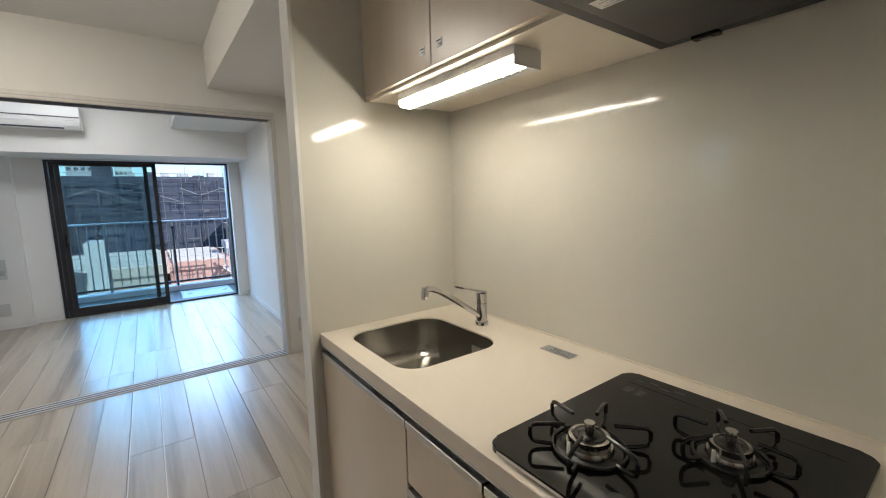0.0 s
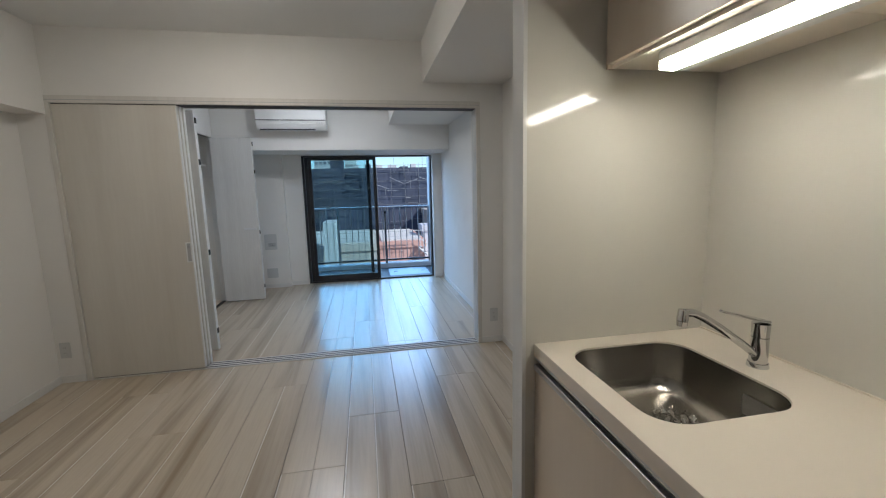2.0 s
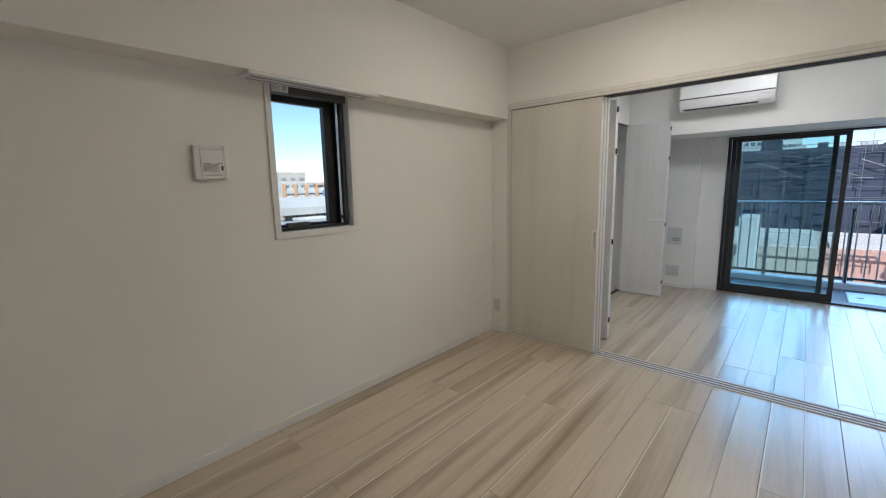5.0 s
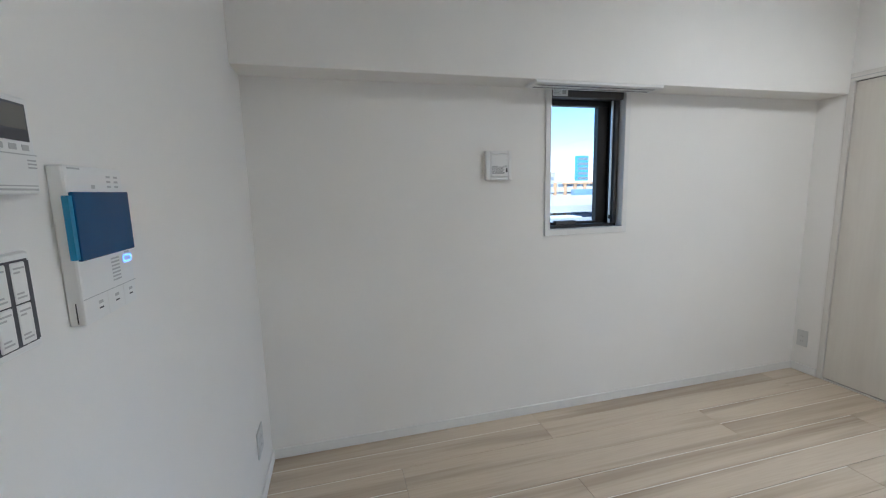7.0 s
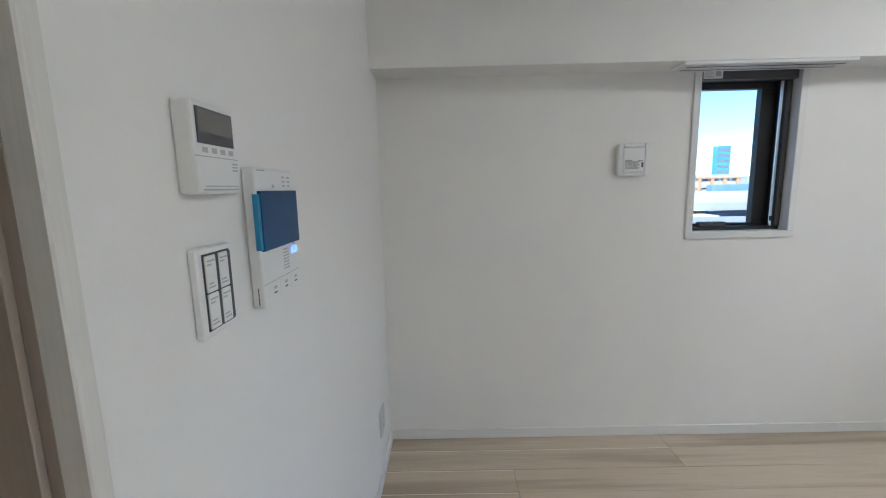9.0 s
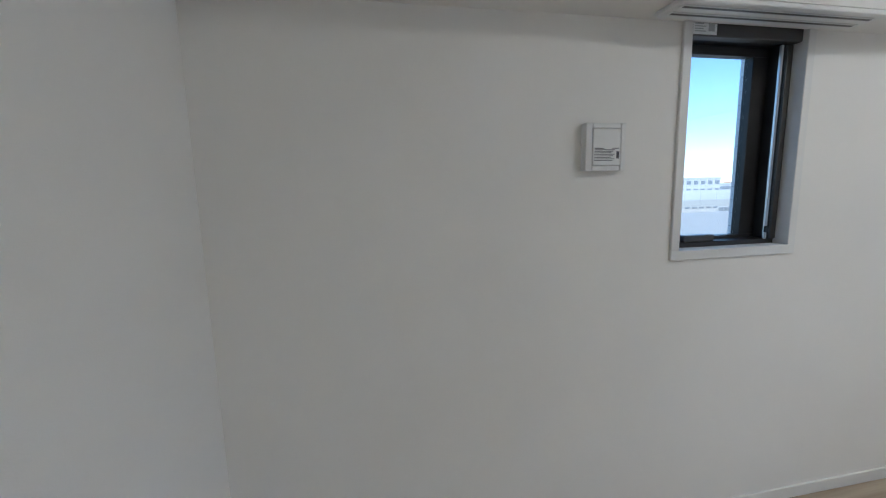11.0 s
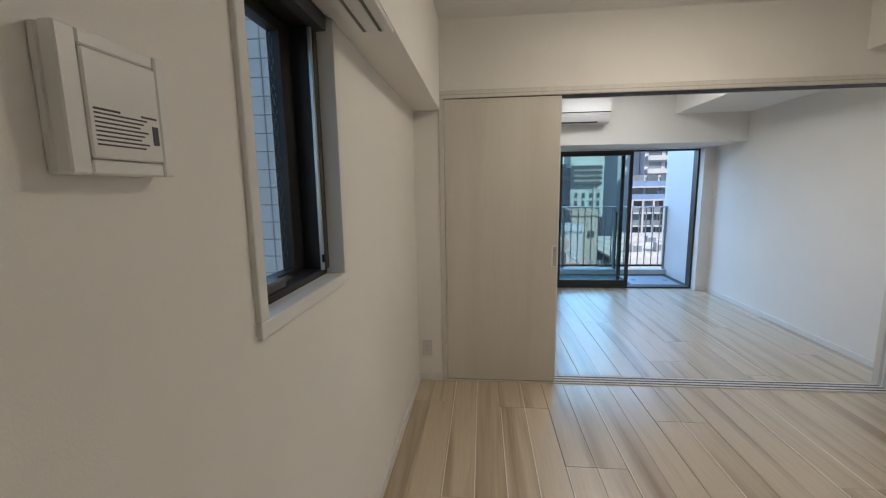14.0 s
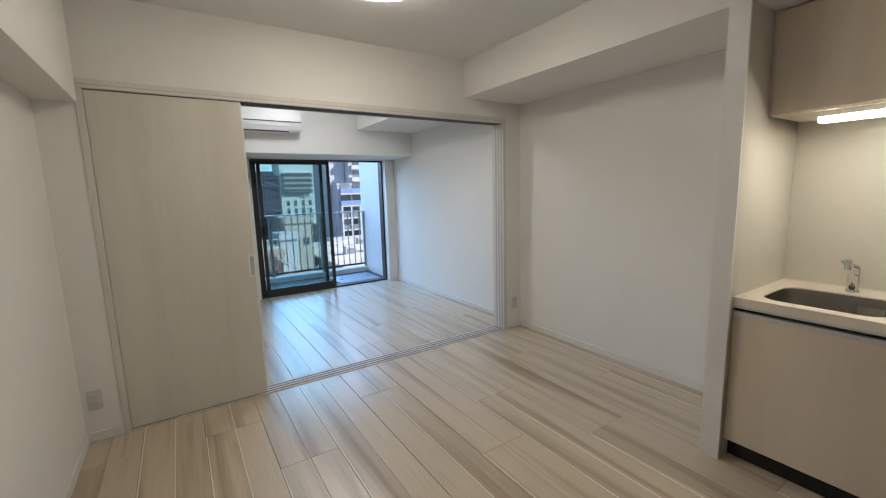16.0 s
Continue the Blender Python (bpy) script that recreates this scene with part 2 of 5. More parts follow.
def cyl(bm, a, b, r, r2=None, sides=16, caps=True):
    a, b = Vector(a), Vector(b)
    turn = (b - a).to_track_quat("Z", "Y").to_matrix().to_4x4()
    bmesh.ops.create_cone(bm, cap_ends=caps, segments=sides, radius1=r, radius2=r if r2 is None else r2, depth=(b - a).length,
                          matrix=Matrix.Translation((a + b) / 2) @ turn)
    return bm


def tube(bm, points, r, sides=10):
    """A round bar along a line of points, with closed ends."""
    points = [Vector(p) for p in points]
    rings = []
    for i, p in enumerate(points):
        d = (points[min(i + 1, len(points) - 1)] - points[max(i - 1, 0)]).normalized()
        up = Vector((0, 0, 1)) if abs(d.z) < 0.95 else Vector((1, 0, 0))
        u = d.cross(up).normalized()
        v = d.cross(u)
        rad = r[i] if isinstance(r, (list, tuple)) else r
        rings.append([bm.verts.new(p + (u * math.cos(k * math.tau / sides) + v * math.sin(k * math.tau / sides)) * rad) for k in range(sides)])
    for ra, rb in zip(rings, rings[1:]):
        for k in range(sides):
            bm.faces.new((ra[k], ra[(k + 1) % sides], rb[(k + 1) % sides], rb[k]))
    bm.faces.new(rings[0])
    bm.faces.new(rings[-1][::-1])
    return bm


def prism(bm, outline, z0, z1):
    """An upright prism over a closed outline of (x, y)."""
    lower, upper = [bm.verts.new((x, y, z0)) for x, y in outline], [bm.verts.new((x, y, z1)) for x, y in outline]
    bm.faces.new(lower[::-1])
    bm.faces.new(upper)
    for i in range(len(outline)):
        j = (i + 1) % len(outline)
        bm.faces.new((lower[i], lower[j], upper[j], upper[i]))
    return bm


def rounded(x0, y0, x1, y1, r, n=5):
    pts = []
    for cx, cy, a in ((x1 - r, y1 - r, 0), (x0 + r, y1 - r, 90), (x0 + r, y0 + r, 180), (x1 - r, y0 + r, 270)):
        for k in range(n + 1):
            b = radians(a + 90 * k / n)
            pts.append((cx + r * math.cos(b), cy + r * math.sin(b)))
    return pts


def base_of(ob):
    at = Vector((0, 0, 0))
    while ob:
        at += ob.location
        ob = ob.parent
    return at


def part(name, bm, material, parent=None, label="", smooth=False):
    """Links a bmesh in world metres as one mesh object, under a thing or a part."""
    if parent:
        bmesh.ops.translate(bm, verts=bm.verts, vec=-base_of(parent))
    bmesh.ops.recalc_face_normals(bm, faces=bm.faces)
    me = bpy.data.meshes.new(name)
    bm.to_mesh(me)
    bm.free()
    me.materials.append(material)
    if smooth:
        for f in me.polygons:
            f.use_smooth = True
        me.set_sharp_from_angle(angle=radians(38))
    ob = new(name, me)
    ob.parent = parent
    if label:
        tagged(ob, label)
    return ob


def slab(name, lo, hi, material, parent=None, label="", bevel=0.0, segments=1):
    return part(name, box(bmesh.new(), lo, hi, bevel, segments), material, parent, label)


def thing(name, at, label, category, group="", kind=""):
    ob = new(name)
    ob.location = at
    ob.empty_display_size = 0.05
    return tagged(ob, label, category, group, kind)


def structure(name, boxes, material, label, category):
    bm = bmesh.new()
    for lo, hi in boxes:
        box(bm, lo, hi)
    return tagged(part(name, bm, material), label, category, "", "structure")


def lines(name, parent, rows, material, label=""):
    """Unreadable print: plain flat bars, a few tenths of a millimetre proud."""
    bm = bmesh.new()
    for lo, hi in rows:
        box(bm, lo, hi)
    return part(name, bm, material, parent, label)


# ---- structure ----
H = 2.495                     # ceiling
BEAM, SOFFIT = 1.925, 2.19    # undersides
EAST, KIT = 3.43, 3.43
structure("wall_west", [((-0.2, -3.75, 0), (0, -2.035, H)), ((-0.2, -1.54, 0), (0, 0, H)), ((-0.2, -2.035, 0), (0, -1.54, 1.13)),
                        ((-0.2, -2.035, 1.945), (0, -1.54, H))], WALL, "white papered outer wall with a small window", "wall")
structure("beam_west", [((0, -3.63, BEAM), (0.18, 0, H))], WALL, "white papered beam over the small window", "beam")
structure("wall_south", [((0, -3.75, 0), (1.772, -3.63, H)), ((1.772, -3.75, 2.045), (2.645, -3.63, H)), ((2.645, -3.75, 0), (KIT, -3.63, H))],
          WALL, "white papered wall with control panels and doorway", "wall")
structure("wall_partition", [((0, 0, 0), (0.172, 0.15, H)), ((0.172, 0, 2.05), (3.236, 0.15, H)), ((3.236, 0, 0), (EAST, 0.15, H))],
          WALL, "white papered wall round the wide sliding doorway", "wall")
structure("wall_east", [((EAST, -2.05, 0), (3.62, 2.9, H))], WALL, "plain white papered side wall", "wall")
structure("wall_kitchen", [((KIT, -3.75, 0), (3.62, -2.05, H))], PANEL, "glossy beige kitchen panel behind the worktop", "wall")
structure("soffit_dining", [((2.77, -3.63, SOFFIT), (EAST, 0, H))], WALL,
          "white boxed soffit along the side wall", "soffit")
structure("soffit_bedroom", [((2.635, 0.15, 2.20), (EAST, 2.17, H))], WALL, "white boxed soffit in the far room", "soffit")
structure("beam_bedroom", [((0.5, 2.17, 1.88), (EAST, 2.79, H))], WALL, "deep white beam above the balcony window", "beam")
structure("wall_north", [((0.3, 2.77, 0), (1.167, 3.02, 1.88)), ((1.167, 2.87, 0), (1.415, 3.02, 1.88)), ((3.295, 2.79, 0), (EAST, 3.02, 1.88)),
                         ((0.3, 2.79, 1.88), (3.62, 3.02, H)), ((EAST, 2.9, 0), (3.62, 3.02, 1.88))], WALL,
          "white papered wall beside the balcony window", "wall")
structure("wall_closet", [((0.42, 0.15, 0), (0.5, 0.33, H)), ((0.42, 2.2, 0), (0.5, 2.77, H)), ((0.42, 0.33, 2.04), (0.5, 2.2, H))], WALL,
          "white papered wall round the closet opening", "wall")
structure("closet_lining", [((-0.2, 0.15, 0), (-0.05, 2.77, H)), ((-0.05, 0.15, 0), (0.42, 0.30, H)), ((-0.05, 2.25, 0), (0.42, 2.4, H)),
                            ((-0.05, 0.30, 2.3), (0.42, 2.25, 2.36))], WALL, "plain papered inside of the closet", "wall")
structure("ceiling", [((-0.2, -3.75, H), (3.62, 3.02, H + 0.12))], CEIL, "white papered ceiling", "ceiling")
# thin wall between the kitchen and the dining side: papered outside, glossy panel inside
structure("wall_kitchen_side", [((2.768, -2.124, 0), (KIT, -2.05, SOFFIT))], WALL, "thin white wall at the end of the worktop", "wall")
structure("kitchen_side_panel", [((2.7680, -2.132, 0), (KIT, -2.1245, SOFFIT))], PANEL, "glossy beige panel beside the sink", "wall")
structure("trim_wall_end", [((2.755, -2.135, 0), (2.7675, -2.047, SOFFIT))], TRIM, "white end trim of the thin wall", "trim")
# hallway behind the doorway
structure("hallway", [((1.2, -5.6, 0), (1.3, -3.75, 2.3)), ((3.2, -5.6, 0), (3.3, -3.75, 2.3)), ((1.2, -5.7, 0), (3.3, -5.6, 2.3)),
                      ((1.2, -5.7, 2.3), (3.3, -3.75, 2.4))], WALL, "plain white hallway behind the doorway", "wall")
structure("hallway_floor", [((1.2, -5.7, -0.03), (3.3, -3.755, 0))], FLOOR, "pale wooden hallway floor", "floor")


def baseboard(name, lo, hi):
    tagged(slab(name, lo, hi, TRIM, bevel=0.002), "low white baseboard along the wall", "baseboard", "", "structure")


BB = 0.055
baseboard("baseboard", (0, -3.63, 0), (0.010, 0, BB))
baseboard("baseboard", (0.010, -3.63, 0), (1.76, -3.62, BB))
baseboard("baseboard", (0.010, -0.010, 0), (0.170, 0, BB))
baseboard("baseboard", (3.24, -0.010, 0), (EAST - 0.01, 0, BB))
baseboard("baseboard", (EAST - 0.01, -2.05, 0), (EAST, 0, BB))
baseboard("baseboard", (2.77, -2.05, 0), (EAST - 0.01, -2.04, BB))
baseboard("baseboard", (EAST - 0.01, 0.15, 0), (EAST, 2.79, BB))
baseboard("baseboard", (3.30, 2.78, 0), (EAST - 0.01, 2.79, BB))
baseboard("baseboard", (0.5, 2.76, 0), (1.167, 2.77, BB))
baseboard("baseboard", (1.167, 2.77, 0), (1.177, 2.86, BB))
baseboard("baseboard", (1.177, 2.86, 0), (1.412, 2.87, BB))
baseboard("baseboard", (0.5, 2.2, 0), (0.51, 2.76, BB))

# wide sliding doorway: frame, floor track, stacked doors
X0, X1, DH = 0.206, 3.202, 2.0
tagged(part("trim_doorway", box(box(box(bmesh.new(), (0.172, -0.008, 0), (X0, 0.155, DH), 0.002), (X1, -0.008, 0), (3.236, 0.155, DH), 0.002),
       (0.172, -0.008, DH), (3.236, 0.155, 2.05), 0.002), CASING), "pale wood-print frame round the sliding doors", "door frame", "", "structure")
# grey strips on head and jamb: the grooves' shade is put into colour
tagged(slab("trim_head_groove_shade", (0.182, -0.0088, 2.019), (3.226, -0.0079, 2.0235), GREYPLASTIC), "fine grey strip as groove shade along the door frame head", "trim", "", "structure")
for y in (0.022, 0.060, 0.098):
    tagged(slab("trim_jamb_groove_shade", (X1 - 0.0009, y - 0.011, 0.01), (X1 - 0.0001, y + 0.011, DH - 0.006), GREYPLASTIC), "grey strip as closing-groove shade on the door jamb", "trim", "", "structure")
track = thing("sliding_door_track", (X0, 0.06, 0), "pale aluminium floor track with three dark grooves", "door track")
slab("track_plate", (X0, -0.004, 0.0), (X1, 0.124, 0.006), TRACKMAT, track)
for y in (0.022, 0.060, 0.098):
    slab("groove", (X0, y - 0.007, 0.0062), (X1, y + 0.007, 0.0072), INK, track)
head = thing("sliding_door_head_rail", (X0, 0.06, DH - 0.02), "dark grooved head rail above the sliding doors", "door track")
for y in (0.022, 0.060, 0.098):
    slab("groove", (X0, y - 0.012, DH - 0.004), (X1, y + 0.012, DH - 0.001), INK, head)
for i, y in enumerate((0.022, 0.060, 0.098)):
    d = thing("sliding_door", (X0 + 0.003, y, 0.008), "pale wood-print sliding door pushed to the side of the opening", "door", "stacked sliding doors")
    xr = 0.977 + (0.0, 0.008, 0.016)[i]
    slab("leaf", (X0 + 0.002, y - 0.016, 0.012), (xr, y + 0.016, DH - 0.005), DOOR, d, bevel=0.0015)
    slab("edge_strip", (xr, y - 0.016, 0.012), (xr + 0.006, y + 0.016, DH - 0.005), TRIM, d, "pale edge strip", 0.001)
    slab("top_roller", (xr - 0.05, y - 0.010, DH - 0.0048), (xr - 0.005, y + 0.010, DH - 0.0042), INK, d)
    if i == 0:
        pull = slab("pull_handle", (0.940, y - 0.0185, 0.855), (0.984, y - 0.016, 1.005), PLASTIC, d, "white recessed pull handle", 0.0008)
        slab("recess", (0.950, y - 0.0195, 0.862), (0.974, y - 0.0186, 0.998), GREYPLASTIC, pull)
        slab("lock_tab", (0.952, y - 0.0215, 0.965), (0.972, y - 0.0196, 0.985), SILVER, pull)

# doorway to the hallway
tagged(part("trim_hall_doorway", box(box(box(bmesh.new(), (1.763, -3.76, 0), (1.785, -3.615, 2.02), 0.002), (2.632, -3.76, 0), (2.655, -3.615, 2.02), 0.002),
       (1.763, -3.76, 2.0201), (2.655, -3.615, 2.05), 0.002), CASING), "pale wood-print frame of the hallway doorway", "door frame", "", "structure")
# pale casing in shade: the darkening is put into the jamb's colour
JAMB_SHADE = wood_mat("casing_in_shade", (0.36, 0.30, 0.245), (0.30, 0.245, 0.20), 0.45, (25, 25, 0.8), (0.40, 0.75))
tagged(part("trim_jamb_lining", box(box(bmesh.new(), (1.7851, -3.755, 0), (1.7862, -3.640, 2.015)), (2.6308, -3.755, 0), (2.6319, -3.640, 2.015)), JAMB_SHADE),
       "thin wood-print sheet over the door jamb, coloured as in shade", "trim", "", "structure")
tagged(part("trim_door_stop", box(box(bmesh.new(), (1.7864, -3.69, 0), (1.7945, -3.650, 2.015), 0.001), (2.6225, -3.69, 0), (2.6306, -3.650, 2.015), 0.001), JAMB_SHADE),
       "narrow door stop inside the frame", "trim", "", "structure")
hd = thing("hallway_door", (1.81, -3.70, 0.01), "dark brown wooden door standing open into the hallway", "door")
slab("leaf", (1.7865, -4.48, 0.012), (1.822, -3.692, 2.005), BROWN, hd, bevel=0.002)
cyl_b = bmesh.new()
tube(cyl_b, [(1.822, -4.42, 1.0), (1.86, -4.42, 1.0), (1.87, -4.41, 1.0), (1.87, -4.31, 1.0)], 0.009)
part("lever_handle", cyl_b, CHROME, hd, "chrome lever handle", True)
# ceiling lamps
def ceiling_lamp(x, y, diffuser, label):
    cl = thing("ceiling_lamp", (x, y, H), label, "ceiling lamp", "ceiling lamps")
    part("mount", cyl(bmesh.new(), (x, y, H - 0.03), (x, y, H), 0.20, sides=48), PLASTIC, cl, "", True)
    bm = bmesh.new()
    prof = [(0.002, -0.080), (0.12, -0.078), (0.20, -0.073), (0.26, -0.061), (0.285, -0.048), (0.29, -0.0305)]
    rings = [[bm.verts.new((x + r * math.cos(k * math.tau / 48), y + r * math.sin(k * math.tau / 48), H + z)) for k in range(48)] for r, z in prof]
    for ra, rb in zip(rings, rings[1:]):
        for k in range(48):
            bm.faces.new((ra[k], ra[(k + 1) % 48], rb[(k + 1) % 48], rb[k]))
    bm.faces.new(rings[0])
    part("diffuser", bm, diffuser, cl, "glowing white diffuser", True)


ceiling_lamp(1.52, -1.04, DOME, "round white ceiling lamp, switched on, in the dining room")
ceiling_lamp(1.75, 1.05, COOL_DOME, "round white ceiling lamp, switched on, in the far room")

# ---- kitchen ----
CT, CF, CY0, CY1 = 0.848, 2.797, -3.625, -2.1325      # worktop height, front, ends
SX0, SX1, SY0, SY1 = 2.866, 3.252, -2.640, -2.208    # sink
worktop = thing("kitchen_worktop", (3.15, -2.9, CT - 0.03), "pale cream worktop with a rounded sink cutout", "worktop")
bm = bmesh.new()
outer = [(CF, CY0), (KIT - 0.001, CY0), (KIT - 0.001, CY1), (CF, CY1)]
inner = rounded(SX0, SY0, SX1, SY1, 0.085, 8)
ring_pts = []
for z in (CT - 0.04, CT):
    vo, vi = [bm.verts.new((*p, z)) for p in outer], [bm.verts.new((*p, z)) for p in inner]
    eo = [bm.edges.new((vo[i], vo[(i + 1) % len(vo)])) for i in range(len(vo))]
    ei = [bm.edges.new((vi[i], vi[(i + 1) % len(vi)])) for i in range(len(vi))]
    bmesh.ops.triangle_fill(bm, edges=eo + ei, use_beauty=True)
    ring_pts.append((vo, vi))
for k in (0, 1):
    a, b = ring_pts[0][k], ring_pts[1][k]
    for i in range(len(a)):
        j = (i + 1) % len(a)
        bm.faces.new((a[i], a[j], b[j], b[i]))
part("top", bm, WORKTOP, worktop)
slab("front_edge", (CF + 0.004, CY0, CT - 0.052), (CF + 0.018, CY1, CT - 0.0402), ALU, worktop, "thin metal strip under the front edge")
slab("back_splash_bead", (KIT - 0.006, CY0, CT + 0.0002), (KIT - 0.001, CY1, CT + 0.005), WORKTOP, worktop)

sink = thing("kitchen_sink", (3.06, -2.43, CT - 0.19), "brushed steel sink basin with rounded corners", "sink")
bm = bmesh.new()
levels = [(0.0005, CT - 0.006, 0.085), (0.003, CT - 0.040, 0.085), (0.008, CT - 0.105, 0.085), (0.015, CT - 0.138, 0.085), (0.030, CT - 0.155, 0.085), (0.060, CT - 0.162, 0.08)]
prev = None
for inset, z, r in levels:
    cur = [bm.verts.new((x, y, z)) for x, y in rounded(SX0 + inset, SY0 + inset, SX1 - inset, SY1 - inset, r, 8)]
    if prev:
        for i in range(len(cur)):
            j = (i + 1) % len(cur)
            bm.faces.new((prev[i], prev[j], cur[j], cur[i]))
    prev = cur
bm.faces.new(prev)
part("basin", bm, STEEL, sink, "", True)
part("drain_ring", cyl(bmesh.new(), (3.06, -2.43, CT - 0.1618), (3.06, -2.43, CT - 0.156), 0.062, 0.055, 32), CHROME, sink, "", True)
part("drain_cover", cyl(bmesh.new(), (3.06, -2.43, CT - 0.1559), (3.06, -2.43, CT - 0.150), 0.042, 0.036, 32), STEEL, sink, "", True)
for k in range(8):
    a = k * math.tau / 8
    c, s = math.cos(a), math.sin(a)
    slab("drain_slot", (3.06 + 0.027 * c - 0.004, -2.43 + 0.027 * s - 0.004, CT - 0.1498), (3.06 + 0.027 * c + 0.004, -2.43 + 0.027 * s + 0.004, CT - 0.1490), BLACK, sink)
slab("sticker", (3.2420, -2.57, CT - 0.105), (3.2428, -2.48, CT - 0.050), DARKFILM, sink, "grey paper sticker inside the basin")

wrap = thing("plastic_wrap", (3.085, -2.43, CT - 0.15), "crumpled clear plastic film lying in the sink", "plastic film")
random.seed(21)
bm = bmesh.new()
grid = [[bm.verts.new((3.010 + 0.0125 * i + random.uniform(-0.004, 0.004), -2.515 + 0.0135 * j + random.uniform(-0.004, 0.004), CT - 0.144 + random.uniform(-0.004, 0.016)))
         for j in range(13)] for i in range(13)]
for i in range(12):
    for j in range(12):
        if math.hypot(i - 5.5, j - 5.5) < 5.2 + random.uniform(-0.9, 0.9):
            bm.faces.new((grid[i][j], grid[i + 1][j], grid[i + 1][j + 1], grid[i][j + 1]))
bmesh.ops.delete(bm, geom=[v for v in bm.verts if not v.link_faces], context="VERTS")
bmesh.ops.solidify(bm, geom=list(bm.faces), thickness=0.0003)
part("film", bm, glass_mat("thin_film", (0.86, 0.86, 0.85), 0.10, gloss=0.22), wrap)

tap = thing("kitchen_tap", (3.33, -2.437, CT), "chrome single-lever kitchen tap with a long spout", "tap")
tx, ty = 3.33, -2.437
part("body", cyl(cyl(cyl(bmesh.new(), (tx, ty, CT), (tx, ty, CT + 0.012), 0.027, 0.025, 32), (tx, ty, CT + 0.012), (tx, ty, CT + 0.085), 0.0225, 0.0215, 32),
     (tx, ty, CT + 0.087), (tx, ty, CT + 0.124), 0.0215, 0.0225, 32), CHROME, tap, "", True)
bm = bmesh.new()
tube(bm, [(tx - 0.012, ty - 0.001, CT + 0.035), (tx - 0.07, ty - 0.008, CT + 0.076), (tx - 0.155, ty - 0.019, CT + 0.132), (tx - 0.215, ty - 0.026, CT + 0.168),
          (tx - 0.248, ty - 0.030, CT + 0.183), (tx - 0.276, ty - 0.033, CT + 0.187)], 0.0105, 14)
spout = part("spout", bm, CHROME, tap, "", True)
head = part("aerator", cyl(cyl(bmesh.new(), (tx - 0.283, ty - 0.034, CT + 0.153), (tx - 0.282, ty - 0.034, CT + 0.166), 0.0125, 0.0135, 24),
            (tx - 0.282, ty - 0.034, CT + 0.1685), (tx - 0.280, ty - 0.034, CT + 0.195), 0.0140, 0.0125, 24), CHROME, spout, "chrome spray head", True)
part("collar", cyl(bmesh.new(), (tx, ty, CT + 0.0852), (tx, ty, CT + 0.0868), 0.0205, sides=32), BLACK, tap, "dark swivel joint", True)
bm = bmesh.new()
prism(bm, [(tx + 0.020, ty - 0.014), (tx + 0.020, ty + 0.010), (tx - 0.02, ty + 0.020), (tx - 0.100, ty + 0.033), (tx - 0.112, ty + 0.029),
           (tx - 0.110, ty + 0.018), (tx - 0.02, ty - 0.010)], CT + 0.1245, CT + 0.1315)
for v in bm.verts:
    v.co.z += max(0.0, tx - v.co.x) * 0.30
bmesh.ops.bevel(bm, geom=list(bm.edges), offset=0.002, segments=2, affect="EDGES")
part("lever", bm, CHROME, tap, "flat chrome lever", True)

plate = thing("metal_name_plate", (3.327, -2.806, CT), "small silver label stuck on the worktop", "label")
slab("plate", (3.305, -2.862, CT + 0.0005), (3.349, -2.750, CT + 0.002), SILVER, plate)
lines("print", plate, [((3.311 + 0.009 * k, -2.857, CT + 0.0021), (3.314 + 0.009 * k, -2.785 + 0.006 * (k % 2), CT + 0.0024)) for k in range(4)], INK)


def base_unit(y0, y1, splits, label):
    u = thing("base_cabinet", (3.15, (y0 + y1) / 2, 0), label, "cabinet", "kitchen base cabinets")
    slab("body", (CF + 0.022, y0 + 0.001, 0.10), (KIT - 0.002, y1 - 0.001, CT - 0.20), CABINET, u)
    slab("plinth", (CF + 0.06, y0 + 0.001, 0.0), (CF + 0.075, y1 - 0.001, 0.099), BLACK, u, "black recessed plinth")
    for z0, z1, is_door in splits:
        f = slab("door" if is_door else "drawer_front", (CF + 0.002, y0 + 0.002, z0), (CF + 0.021, y1 - 0.002, z1), CABINET, u, bevel=0.0012)
        slab("grip_rail", (CF - 0.001, y0 + 0.002, z1 + 0.0005), (CF + 0.021, y1 - 0.002, z1 + 0.021), ALU, f, "aluminium grip rail", 0.001)
        # black strip put in for the shade of the gap above the rail
        slab("grip_gap_shade", (CF + 0.015, y0 + 0.002, z1 + 0.0215), (CF + 0.0215, y1 - 0.002, z1 + 0.034), BLACK, f)


base_unit(-2.743, -2.134, [(0.105, 0.760, True)], "pale beige cabinet with one tall door under the sink")
base_unit(-3.043, -2.745, [(0.607, 0.760, False), (0.360, 0.570, False), (0.105, 0.322, False)], "pale beige drawer cabinet beside the sink")
base_unit(-3.62, -3.045, [(0.607, 0.760, False), (0.105, 0.570, True)], "pale beige cabinet under the gas hob")

# gas hob
hob = thing("gas_hob", (3.09, -3.28, CT), "black glass two-burner gas hob", "hob")
bm = prism(bmesh.new(), rounded(2.816, -3.512, 3.338, -3.033, 0.030, 8), CT + 0.0005, CT + 0.014)
bmesh.ops.bevel(bm, geom=[e for e in bm.edges if all(v.co.z > CT + 0.01 for v in e.verts)], offset=0.003, segments=2, affect="EDGES")
part("glass_top", bm, BLACK_GLASS, hob)
slab("front_trim", (2.8135, -3.48, CT + 0.004), (2.8157, -3.065, CT + 0.011), CHROME, hob, "thin bright front trim")
slab("rear_vent", (3.275, -3.475, CT + 0.0142), (3.278, -3.07, CT + 0.0148), BLACK, hob)
